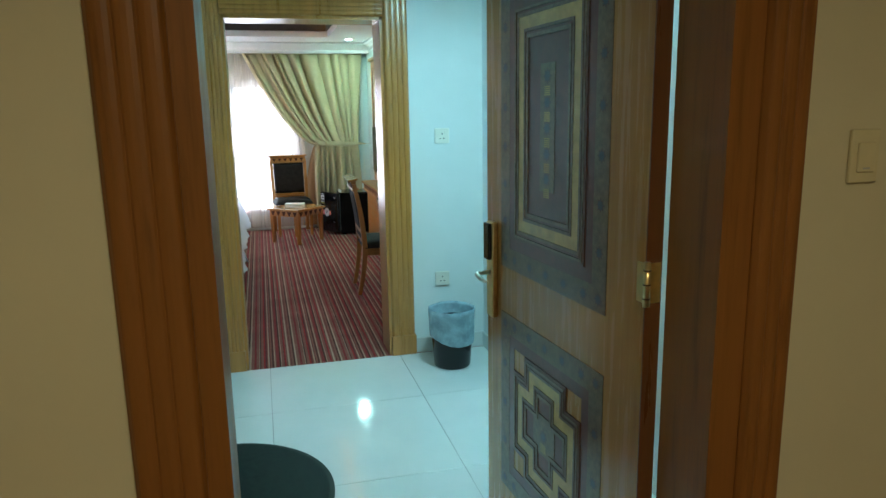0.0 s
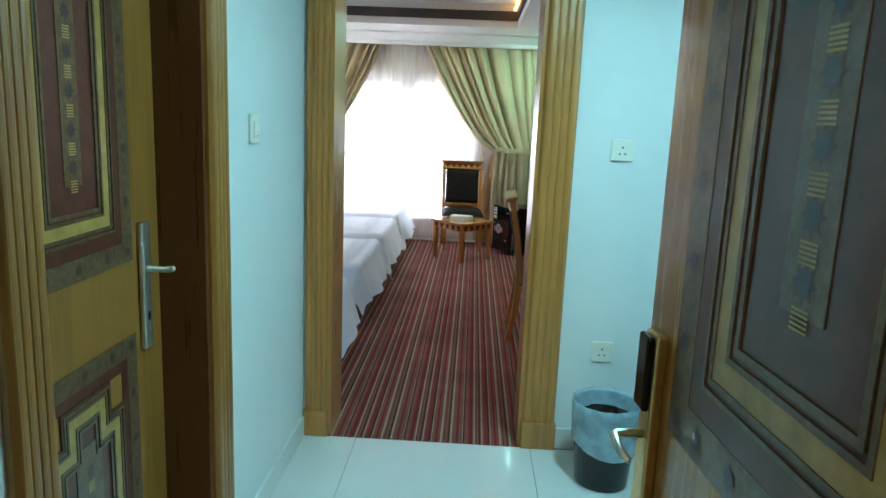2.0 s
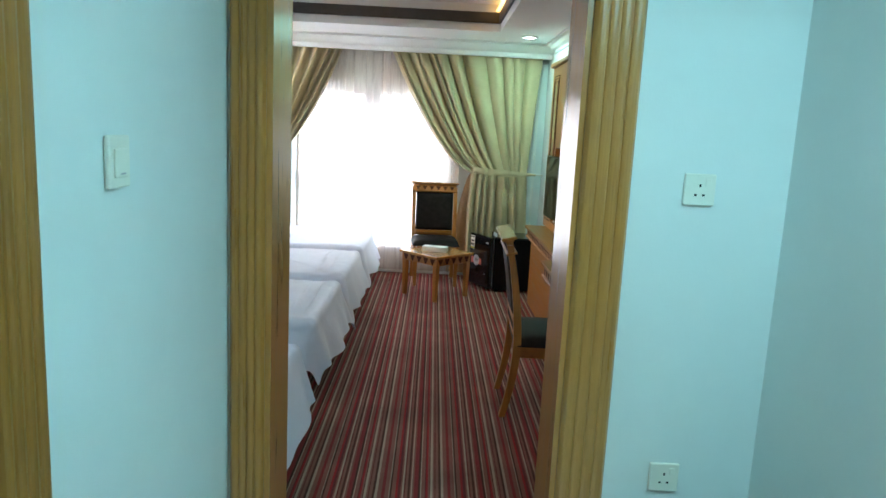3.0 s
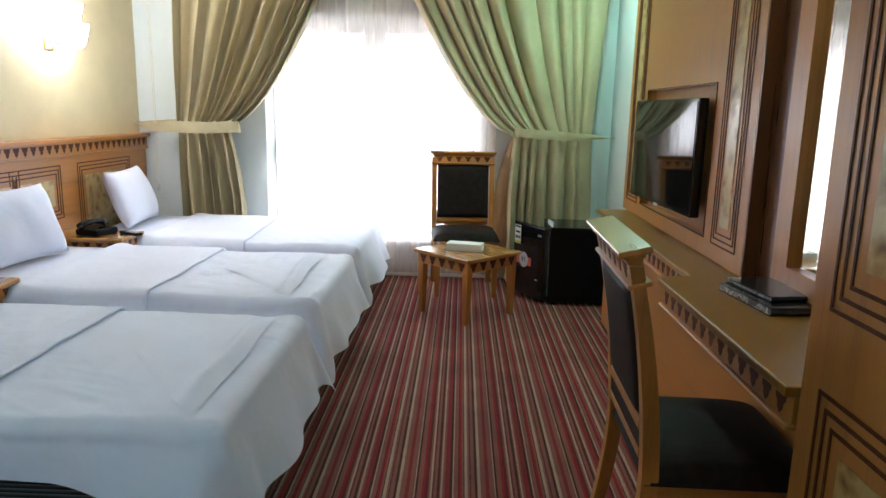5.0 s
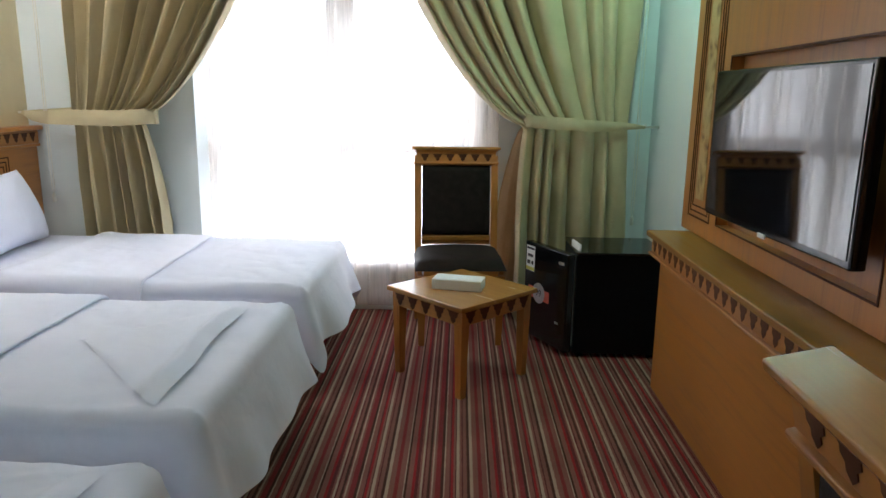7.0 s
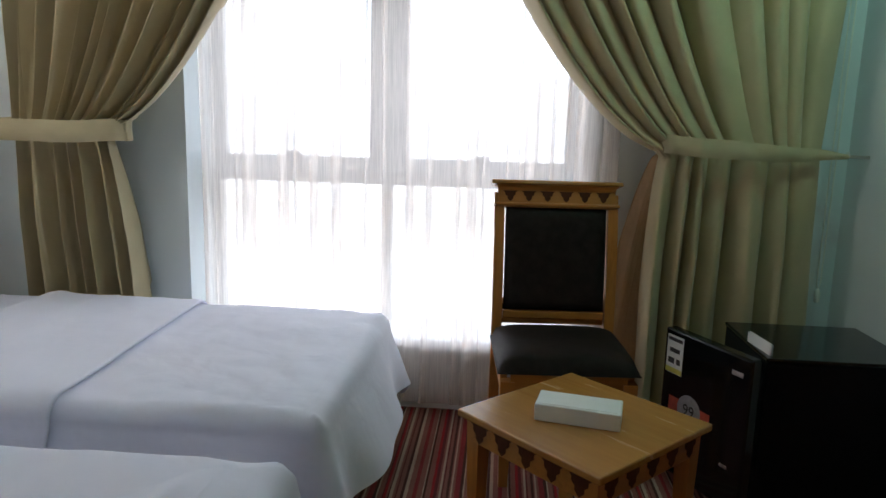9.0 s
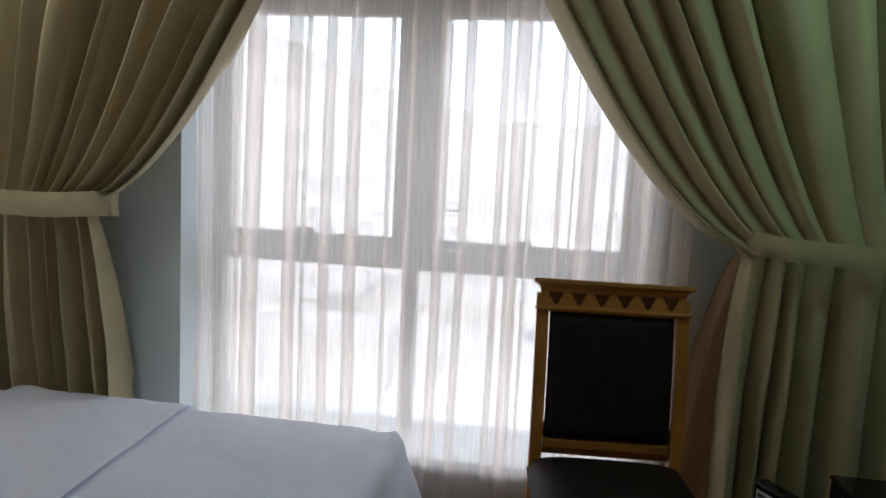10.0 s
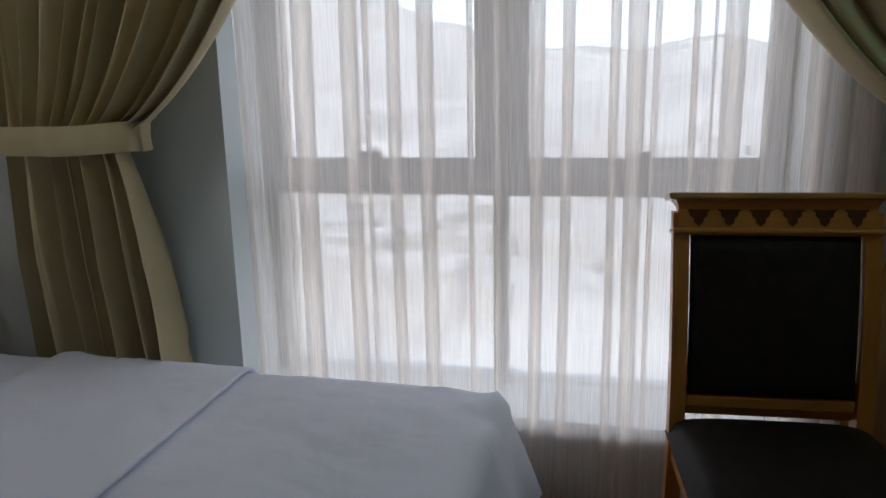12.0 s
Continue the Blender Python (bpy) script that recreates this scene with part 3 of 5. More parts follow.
# ---- doors ----
def nested_panel(door, u0, u1, v0, v1, place, cross=False):
    """Inlaid panel: frames inside one another, a star border and a middle strip."""
    if cross:
        su, sv = (u1 - u0) * 0.16, (v1 - v0) * 0.14
    q = (u1 - u0) / 0.69
    bands = [(0.0, 0.072, inlay_grey, 0.002), (0.072, 0.112, inlay_maroon, 0.0015), (0.112, 0.122, inlay_brown, 0.005), (0.122, 0.130, inlay_grey, 0.007), (0.130, 0.138, inlay_brown, 0.004), (0.138, 0.148, inlay_grey, 0.006),
             (0.148, 0.186, inlay_gold, 0.004), (0.186, 0.196, inlay_grey, 0.006), (0.196, 0.204, inlay_brown, 0.003), (0.204, 0.216, inlay_grey, 0.005)]
    for a, b, m, d in bands:
        if cross and a >= 0.112:
            o, i = stepped(u0, u1, v0, v1, a * q, su * 0.8, sv * 0.8), stepped(u0, u1, v0, v1, b * q, su * 0.8, sv * 0.8)
        else:
            o, i = rect(u0, u1, v0, v1, a * q), rect(u0, u1, v0, v1, b * q)
        part("inlay_frame", ring(o, i, d, place), m, door)
    if cross:
        part("inlay_field", slab(stepped(u0, u1, v0, v1, 0.112 * q, su * 0.8, sv * 0.8), 0.001, place), inlay_maroon, door)
        part("inlay_field", slab(rect(u0, u1, v0, v1, 0.27 * q), 0.003, place), inlay_grey, door)
    else:
        part("inlay_field", slab(rect(u0, u1, v0, v1, 0.216 * q), 0.0015, place), inlay_maroon, door)
        part("inlay_strip", slab(rect(u0, u1, v0, v1, 0.298 * q), 0.003, place), inlay_grey, door)
    marks, halo = bmesh.new(), bmesh.new()
    m0 = 0.036 * q

    def flower(u, v, r, d):
        star(halo, u, v, r * 1.3, place, d)
        star(marks, u, v, r, place, d + 0.0006)

    nv = max(3, round((v1 - v0) / 0.125))
    for k in range(nv):
        v = v0 + m0 + (v1 - v0 - 2 * m0) * k / (nv - 1)
        flower(u0 + m0, v, 0.017 * q, 0.0026)
        flower(u1 - m0, v, 0.017 * q, 0.0026)
    nu = max(2, round((u1 - u0) / 0.125))
    for k in range(1, nu):
        u = u0 + (u1 - u0) * k / nu
        flower(u, v0 + m0, 0.017 * q, 0.0026)
        flower(u, v1 - m0, 0.017 * q, 0.0026)
    dash = bmesh.new()
    um = (u0 + u1) / 2
    span = v1 - v0 - 0.596 * q
    for k in range(round(span / 0.085)):
        v = v0 + 0.298 * q + span * (k + 0.5) / round(span / 0.085)
        flower(um, v, 0.021 * q, 0.0036)
        for e in (-0.056, -0.050, -0.044, -0.038, -0.032):
            b = [dash.verts.new(place(um + x * q, v + e + y, 0.0042)) for x, y in ((-0.018, 0), (0.018, 0), (0.018, 0.0032), (-0.018, 0.0032))]
            dash.faces.new(b)
    part("star_inlay", marks, inlay_ink, door, "dark eight-pointed stars")
    part("star_border", halo, inlay_brown, door, "brown borders round the stars")
    if dash.faces:
        part("dash_inlay", dash, inlay_gold, door, "pale gold dashes between the stars")
    else:
        dash.free()


def lever(door, at, out, along, metal, side=1):
    """A lever handle: a neck out of the plate and a bent grip along the door."""
    p, o, a = Vector(at), Vector(out), Vector(along)
    path = [p, p + o * 0.045, p + o * 0.052 + a * 0.012, p + o * 0.052 + a * 0.05, p + o * 0.050 + a * 0.09, p + o * 0.042 + a * 0.125]
    return part("handle", tube(path, [0.009, 0.008, 0.009, 0.009, 0.008, 0.006], 10), metal, door, "lever handle", True)


# entry leaf, open into the hall, in its own coordinates: u along the leaf from the hinge, d towards the opening (-x)
entry_door = thing("entry_door", (1.078, 1.19, 0.008), "open wooden entry door with inlaid star-patterned panels", "door", "", 4.3)
part("leaf", box(-0.022, 0.022, 0.0, 0.995, 0.0, 2.09, 0.002), wood_door, entry_door)
part("hinge_edge", box(-0.0225, 0.0225, -0.003, 0.002, 0.0, 2.09, 0.001), wood_dark, entry_door, "dark stained door edge")


def leaf_in(u, v, d):
    return (-0.0222 - d, u, v)


nested_panel(entry_door, 0.17, 0.86, 1.01, 1.99, leaf_in)
nested_panel(entry_door, 0.17, 0.86, 0.16, 0.84, leaf_in, True)
part("lock_plate", box(-0.044, -0.0225, 0.895, 0.955, 0.80, 1.16, 0.006, 3), brass, entry_door, "tall brass key-card lock plate")
part("card_reader", box(-0.058, -0.044, 0.900, 0.950, 1.02, 1.155, 0.005), black_gloss, entry_door, "black key-card reader")
lever(entry_door, (-0.044, 0.925, 0.97), (-1, 0, 0), (0, -0.55, -0.15), steel)
part("lock_case", box(0.0225, 0.05, 0.895, 0.955, 0.80, 1.16, 0.006, 3), brass, entry_door)
for z in (0.25, 1.14, 1.85):
    part("hinge", tube([(-0.026, -0.012, z - 0.055), (-0.026, -0.012, z + 0.055)], 0.009, 10), brass, entry_door, "brass butt hinge", True)
    part("hinge_leaf", box(-0.0245, -0.022, -0.010, 0.032, z - 0.05, z + 0.05, 0.0008), brass, entry_door)
    part("hinge_plate", box(-0.020, 0.018, -0.0055, -0.0032, z - 0.05, z + 0.05, 0.0008), brass, entry_door)
    for k in (-0.035, 0.0, 0.035):
        part("hinge_collar", tube([(-0.026, -0.012, z + k - 0.002), (-0.026, -0.012, z + k + 0.002)], 0.0095, 10), inlay_brown, entry_door)

bath_door = thing("bathroom_door", (-0.266, BY0 + 0.022, 0.008), "closed wooden bathroom door with inlaid panels", "door")
part("leaf", box(-0.02, 0.02, 0.0, BY1 - BY0 - 0.044, 0.0, 2.045, 0.002), wood_trim, bath_door)


def bath_face(u, v, d):
    return (0.0202 + d, u, v)


nested_panel(bath_door, 0.08, 0.585, 1.11, 1.96, bath_face)
nested_panel(bath_door, 0.08, 0.585, 0.20, 0.91, bath_face, True)
part("lock_plate", box(0.0203, 0.036, 0.612, 0.662, 0.85, 1.205, 0.007, 3), steel, bath_door, "long satin nickel lock plate")
lever(bath_door, (0.034, 0.637, 1.075), (1, 0, 0), (0.35, -0.25, 0.1), steel)
part("keyhole", box(0.0358, 0.0375, 0.632, 0.642, 0.93, 0.955, 0.001), black_matt, bath_door)


# ---- switches and sockets ----
def switch_plate(place_at, turn, label, material=plate_white, kind="switch", w=0.086, h=0.086):
    ob = thing("wall_" + kind, place_at, label, kind, "", turn)
    part("plate", box(-w / 2, w / 2, -0.011, 0.0, -h / 2, h / 2, 0.004, 3), material, ob)
    if kind == "socket":
        part("rocker", box(0.015, 0.031, -0.015, -0.0105, 0.012, 0.034, 0.0015), material, ob)
        for px, pz, pw, ph in ((0, 0.012, 0.006, 0.009), (-0.012, -0.016, 0.008, 0.006), (0.012, -0.016, 0.008, 0.006)):
            part("pin_hole", box(px - pw / 2, px + pw / 2, -0.0118, -0.0105, pz - ph / 2, pz + ph / 2, 0.0003), black_matt, ob)
    else:
        part("rocker", box(-w * 0.30, w * 0.30, -0.0165, -0.0105, -h * 0.30, h * 0.26, 0.003), material, ob)
        part("indicator", box(-w * 0.12, w * 0.12, -0.0175, -0.016, -h * 0.24, -h * 0.21, 0.0005), grey_print, ob)
    return ob


# a plate's front looks along its own -y
switch_plate((1.285, HY1 - 0.001, 1.41), 0, "ivory plastic wall socket at eye height on hall wall", kind="socket", w=0.094, h=0.094)
switch_plate((1.272, HY1 - 0.001, 0.49), 0, "ivory plastic wall socket low on hall wall", kind="socket", w=0.094, h=0.094)
switch_plate((HL + 0.001, 3.288, 1.455), 90, "ivory plastic rocker light switch on hall wall", w=0.09, h=0.10)
tagged(switch_plate((HL + 0.001, 1.608, 1.472), 90, "ivory plastic rocker light switch in a pair", w=0.09, h=0.10), group="pair of hall switches")
tagged(switch_plate((HL + 0.001, 1.503, 1.472), 90, "ivory plastic rocker light switch in a pair", w=0.09, h=0.10), group="pair of hall switches")
switch_plate((1.435, 0.969, 1.455), 0, "cream plastic bell switch on corridor wall", plate_cream, w=0.075, h=0.115)


# ---- triangle trim ----
_bm = bmesh.new()
_t = [(-0.026, 0.0), (-0.018, -0.006), (-0.018, -0.014), (-0.010, -0.020), (-0.010, -0.028), (0.0, -0.037), (0.010, -0.028), (0.010, -0.020), (0.018, -0.014), (0.018, -0.006), (0.026, 0.0)]
_a = [_bm.verts.new((u, 0.0, v)) for u, v in _t]
_c = [_bm.verts.new((u, -0.0016, v)) for u, v in _t]
_bm.faces.new(_c)
for _k in range(len(_t)):
    _j = (_k + 1) % len(_t)
    _bm.faces.new((_a[_k], _a[_j], _c[_j], _c[_k]))
bmesh.ops.recalc_face_normals(_bm, faces=_bm.faces)
tooth_mesh = bpy.data.meshes.new("triangle_inlay")
_bm.to_mesh(tooth_mesh)
_bm.free()
tooth_mesh.materials.append(inlay_line)


def teeth(parent, start, end, turn, pitch=0.074, scale=1.0, lean=0.0, tall=1.0):
    """A row of dark triangles from start to end (parent's coordinates), facing the parent's -y turned by turn degrees."""
    a, b = Vector(start), Vector(end)
    n = max(1, int((b - a).length / pitch))
    for k in range(n):
        ob = new("triangle_inlay", tooth_mesh)
        ob.parent = parent
        p = a.lerp(b, (k + 0.5) / n)
        ob.matrix_basis = pose(*p, 0, 0, turn) @ pose(0, 0, 0, lean, 0, 0) @ Matrix.Diagonal((scale, 1, scale * tall, 1))


# ---- beds ----
BX0, BX1 = -1.93, -0.17
BED_W, BED_Z = 0.96, 0.475
FOOT_DROP, SIDE_DROP, TUCK = 0.335, 0.31, 0.19     # how far the sheet hangs over at the foot, beside the foot and along the sides


def sheet_point(p, q, seed, lift=0.0, w=BED_W, length=BX1 - BX0):
    """A place on the cloth over a bed: p from the head along the bed, q across, both measured over the edges."""
    r, top = 0.055 + lift, BED_Z + lift
    dx, dy = max(0.0, p - length), max(0.0, -q, q - w)
    sy = -1 if q < 0 else 1
    if dx > 0 and dy > 0:      # the corners of the cloth are rounded off
        ca, cb = dx / FOOT_DROP, dy / SIDE_DROP
        cut = max(ca, cb) / (ca ** 8 + cb ** 8) ** 0.125
        dx, dy = dx * cut, dy * cut
    d = math.hypot(dx, dy)
    bx, by = min(p, length), min(max(q, 0.0), w)
    wob = 0.008 * noise.noise((bx * 2.6 + seed, by * 2.9, seed * 1.7)) + 0.006 * abs(noise.noise((bx * 7 + by * 3 + seed, by * 5 - bx * 4, 3.0)))
    crease = noise.noise((bx * 2.3 + by * 5.0 + seed * 3, by * 1.4 - bx * 0.9, seed))
    wob += 0.007 * max(0.0, 1 - abs(crease) * 14) * max(0.0, noise.noise((bx * 2.1, by * 2.7, seed + 9)))
    if d == 0:
        return (bx, by, top + wob)
    ox, oy = dx / math.hypot(dx, dy), sy * dy / math.hypot(dx, dy)
    a = min(d / r, math.pi / 2)
    out, z = r * math.sin(a), top - r * (1 - math.cos(a))
    rest = max(0.0, d - r * math.pi / 2)
    turn = abs(math.atan2(oy, ox))
    if dx > 0:
        near = min(by, w - by)
        along = by + math.copysign(turn * 0.16, oy)
    else:
        near = length - bx
        along = (length - bx + 0.25) * (1 if q > 0 else -1) + (w if q > 0 else 0)
    corner = math.exp(-(near / 0.17) ** 2)
    soft = math.sin(along * 8.5 + seed * 2 + 2.6 * noise.noise((along * 2.1, seed, 0)))
    pleat = 0.8 * math.sin(along * 18 + seed * 3 + 1.5 * noise.noise((along * 4, seed, 3)))
    grow = rest * min(1.0, rest / 0.10)
    out += rest * (0.37 - 0.12 * corner) + grow * (0.11 * soft * (0.45 + 0.55 * abs(noise.noise((along * 1.3, seed, 7)))) + 0.10 * pleat * (0.2 + corner))
    z -= rest * (0.93 + 0.05 * noise.noise((along * 3.0, seed * 2.0, 1.0)))
    drag = 0.006 * corner * math.sin(along * 30 + seed) * max(0.0, 1 - rest / 0.1)
    return (bx + ox * out, by + oy * out, max(z + wob * max(0.0, 1 - d / 0.2) + drag, 0.015))


def cover(seed):
    def f(u, v):
        p = 0.02 + u * (BX1 - BX0 + FOOT_DROP - 0.02)
        k = min(1.0, max(0.0, (p - (BX1 - BX0) + 0.42) / 0.42))
        side = TUCK + (SIDE_DROP - TUCK) * k * k * (3 - 2 * k)
        return sheet_point(p, -side + v * (BED_W + 2 * side), seed)

    return grid(130, 130, f)


def bed(y0, seed, label, slant=0.0, folded=True, foot=0.08, tip_at=0.5):
    ob = thing("bed", (BX0, y0, 0), label, "bed", "row of single beds")
    part("bed_base", box(0.0, BX1 - BX0 - 0.06, 0.03, BED_W - 0.03, 0.06, 0.27, 0.015), bed_stripe, ob, "dark striped fabric bed base")
    part("mattress", box(0.0, BX1 - BX0 - 0.02, 0.012, BED_W - 0.012, 0.272, BED_Z - 0.015, 0.03, 3), bed_stripe, ob)
    for lx in (0.08, BX1 - BX0 - 0.16):
        for ly in (0.09, BED_W - 0.13):
            part("leg", box(lx, lx + 0.05, ly, ly + 0.05, 0, 0.07, 0.004), wood_dark, ob)
    part("sheet", cover(seed), sheet, ob, "white cotton sheet hanging over the edges", True)

    # turned-down band of the upper sheet
    def band(u, v):
        q = -TUCK - 0.004 + v * (BED_W + 2 * TUCK + 0.008)
        p = 0.40 + u * (0.655 + slant * (1 - min(1.0, max(0.0, q / BED_W)))) + 0.006 * noise.noise((v * 5, seed, 2))
        edge = 0.016 + 0.012 * math.exp(-((u - 0.06) / 0.07) ** 2)
        if u > 0.995:
            p, edge = p - 0.02, 0.001
        elif u > 0.985:
            edge = 0.011
        return sheet_point(p, q, seed, 0.001 + edge)

    part("folded_sheet", grid(90, 70, band), sheet, ob, "turned-down fold of the sheet", True)

    if not folded:
        return ob
    # folded flap lying at the foot, pointing to the head
    L = BX1 - BX0

    def flap(u, v):
        tip, c0, c1 = Vector((L - foot - 0.45, BED_W * tip_at, 0)), Vector((L - foot, 0.0, 0)), Vector((L - foot - 0.015, BED_W - 0.02, 0))
        e = c0.lerp(c1, v)
        p = tip.lerp(e, u)
        ridge = (0.026 + 0.008 * noise.noise((v * 4, seed, 5))) * math.exp(-((u - 0.90 - 0.02 * noise.noise((v * 3, seed, 8))) / 0.070) ** 2) * min(1.0, 0.25 + 4 * min(v, 1 - v))
        side = min(1.0, 12 * min(v, 1 - v))
        z = BED_Z + 0.002 + 0.005 * side * min(1.0, u * 4) + ridge + 0.004 * abs(noise.noise((p.x * 6, p.y * 6, seed)))
        p.x += 0.02 * noise.noise((v * 3, seed, 0)) + (0.012 if u > 0.97 else 0.0)
        return (p.x, p.y, z)

    part("sheet_flap", grid(44, 30, flap), sheet, ob, "triangular decorative fold of the sheet", True)
    return ob


bed(4.28, 1.0, "white-sheeted single bed just inside the opening")
bed(5.74, 2.3, "white-sheeted single bed with a folded triangle at its foot", foot=0.055, tip_at=0.60)
bed(7.00, 3.7, "white-sheeted single bed between two others", foot=0.10, tip_at=0.52)
bed(8.26, 5.1, "white-sheeted single bed under the window", 0.045, False)


def pillow(y, seed, turn):
    def f(u, v):
        a, b = u * 2 - 1, v * 2 - 1
        ex = (1 - a ** 4) ** 0.55 * (1 - b ** 4) ** 0.55
        return (a * 0.31 * (1 - 0.05 * (1 - b * b)), 0.0, b * 0.20 * (1 - 0.07 * (1 - a * a))), ex

    bm = bmesh.new()
    for s in (1, -1):
        n = 20
        vs = []
        for i in range(n + 1):
            row = []
            for j in range(n + 1):
                (x, _y, z), ex = f(i / n, j / n)
                t = 0.075 * ex * (1 + 0.25 * noise.noise((x * 6, z * 6, seed))) + 0.002
                row.append(bm.verts.new((x, s * t, z)))
            vs.append(row)
        for i in range(n):
            for j in range(n):
                bm.faces.new((vs[i][j], vs[i + 1][j], vs[i + 1][j + 1], vs[i][j + 1]))
    bmesh.ops.remove_doubles(bm, verts=bm.verts, dist=0.0045)
    ob = mesh_ob("pillow", bm, sheet, None, True)
    ob.matrix_world = pose(-1.80, y, BED_Z + 0.205, 0, 0, 90 + turn) @ pose(0, 0, 0, -20, 0, 0)
    return tagged(ob, "plump white pillow leaning on the headboard", "pillow", "white pillows")


for _y, _s, _t in ((4.72, 1.0, -4), (6.2, 2.0, 5), (7.47, 3.0, -6), (8.78, 4.0, 6)):
    pillow(_y, _s, _t)

# headboard along the wall behind all beds
HB0, HB1 = 4.30, 9.44
headboard = thing("headboard", (RL + 0.001, HB0, 0), "long honey wood headboard panelling with triangle trim", "headboard")
HLEN = HB1 - HB0
part("panel", box(0.0, 0.04, 0.0, HLEN, 0.0, 0.985, 0.003), wood_y, headboard)
part("trim_board", box(0.0, 0.055, 0.0, HLEN, 0.99, 1.065, 0.003), wood_y, headboard)
part("trim_moulding", box(0.0, 0.064, 0.0, HLEN, 0.972, 0.990, 0.006), wood_y, headboard)
part("top_rail", box(0.0, 0.085, -0.005, HLEN + 0.008, 1.068, 1.094, 0.007, 3), wood_y, headboard)
teeth(headboard, (0.0552, 0.02, 1.055), (0.0552, HLEN - 0.02, 1.055), 90, 0.078, 1.3, 0, 1.1)


def on_head(u, v, d):
    return (0.0402 + d, u, v)


for c in (4.66, 5.42, 6.22, 6.86, 7.48, 8.00, 8.80):
    w = 0.36 if c != 8.00 else 0.25
    u0, u1 = c - HB0 - w, c - HB0 + w
    if c in (4.66, 6.22, 7.48, 8.80):
        for k in range(3):
            part("inlay_line", ring(rect(u0, u1, 0.35, 0.93, 0.024 * k), rect(u0, u1, 0.35, 0.93, 0.024 * k + 0.007), 0.002, on_head), inlay_line, headboard)
        part("burl_field", slab(rect(u0, u1, 0.35, 0.93, 0.085), 0.0025, on_head), burl, headboard, "mottled burl veneer")
    elif c == 8.00:
        for k in range(3):
            part("inlay_line", ring(rect(u0, u1, 0.60, 0.93, 0.024 * k), rect(u0, u1, 0.60, 0.93, 0.024 * k + 0.007), 0.002, on_head), inlay_line, headboard)
        part("burl_field", slab(rect(u0, u1, 0.60, 0.93, 0.085), 0.0025, on_head), burl, headboard, "mottled burl veneer")


def nightstand(y):
    ob = thing("nightstand", (RL + 0.045, y, 0), "small honey wood nightstand with triangle trim between beds", "nightstand", "nightstands")
    part("body", box(0.0, 0.46, 0.03, 0.25, 0.08, 0.45, 0.004), wood_v, ob)
    part("trim_board", box(0.0, 0.475, 0.015, 0.265, 0.452, 0.505, 0.003), wood_y, ob)
    part("top", box(0.0, 0.50, -0.01, 0.285, 0.507, 0.53, 0.006, 3), wood_top, ob)
    part("plinth", box(0.0, 0.44, 0.04, 0.24, 0.0, 0.08, 0.002), wood_dark, ob)
    teeth(ob, (0.4752, 0.03, 0.498), (0.4752, 0.25, 0.498), 90, 0.07)
    teeth(ob, (0.02, 0.0148, 0.498), (0.46, 0.0148, 0.498), 0, 0.07)
    return ob


nightstand(7.965)
nightstand(6.715)

phone = thing("telephone", (-1.70, 8.09, 0.531), "black desk telephone with its handset", "telephone", "", 75)
part("body", box(-0.09, 0.09, -0.08, 0.08, 0.0, 0.04, 0.012, 3), black_matt, phone)
part("handset", tube([(-0.10, 0.03, 0.055), (-0.07, 0.03, 0.072), (0.0, 0.03, 0.078), (0.07, 0.03, 0.072), (0.10, 0.03, 0.055)], [0.024, 0.02, 0.015, 0.02, 0.024], 12), black_gloss, phone, "", True)
part("keypad", box(-0.05, 0.05, -0.07, -0.01, 0.04, 0.044, 0.002), black_gloss, phone)
remote = thing("remote_control", (-1.50, 8.10, 0.531), "black remote control on the nightstand", "remote control", "", 60)
part("body", box(-0.022, 0.022, -0.085, 0.085, 0.0, 0.018, 0.006, 3), black_matt, remote)
part("buttons", boxes(*[(-0.014 + 0.011 * i, -0.007 + 0.011 * i, -0.06 + 0.018 * j, -0.051 + 0.018 * j, 0.017, 0.0195) for i in range(3) for j in range(6)]), grey_print, remote)

# wall lamp
sconce = thing("wall_lamp", (RL + 0.001, 8.30, 1.70), "lit wall lamp with two frosted glass shades", "wall lamp")
part("back_plate", box(0.0, 0.015, -0.05, 0.05, -0.08, 0.10, 0.006), brass, sconce)
part("arm", tube([(0.015, 0, -0.02), (0.06, 0, -0.04), (0.10, 0, -0.03), (0.115, 0, -0.005)], 0.008, 8), brass, sconce, "", True)
for _y, _z, _k in ((-0.045, -0.02, 1.25), (0.10, -0.05, 0.8)):
    _bm = lathe([(r * _k, z * _k) for r, z in [(0.012, -0.01), (0.045, 0.0), (0.068, 0.05), (0.080, 0.11), (0.095, 0.17), (0.091, 0.172), (0.076, 0.11), (0.062, 0.05), (0.04, 0.006), (0.0, 0.004)]], 24)
    bmesh.ops.translate(_bm, verts=_bm.verts, vec=(0.125, _y, _z))
    part("shade", _bm, sconce_glow, sconce, "glowing frosted glass shade", True)

# ---- window ----
window = tagged(new("window_1"), "beige-framed window with two sliding panes over two fixed panes", "", "", "structure")
window.matrix_world = pose(0, 0, 0)
GY = 9.76
GL, GR, GB, GT = -1.0, 0.605, 0.300, 1.935
part("window_frame", boxes((WX0, GL, GY - 0.04, GY + 0.05, WZ0, WZ1), (GR, WX1, GY - 0.04, GY + 0.05, WZ0, WZ1), (GL, GR, GY - 0.04, GY + 0.05, GT, WZ1), (GL, GR, GY - 0.04, GY + 0.05, WZ0, GB)), frame_alu, window)
part("transom", boxes((GL, GR, GY - 0.042, GY + 0.05, 0.94, 0.992), (GL, GR, GY - 0.06, GY + 0.045, 0.996, 1.032)), frame_alu, window)
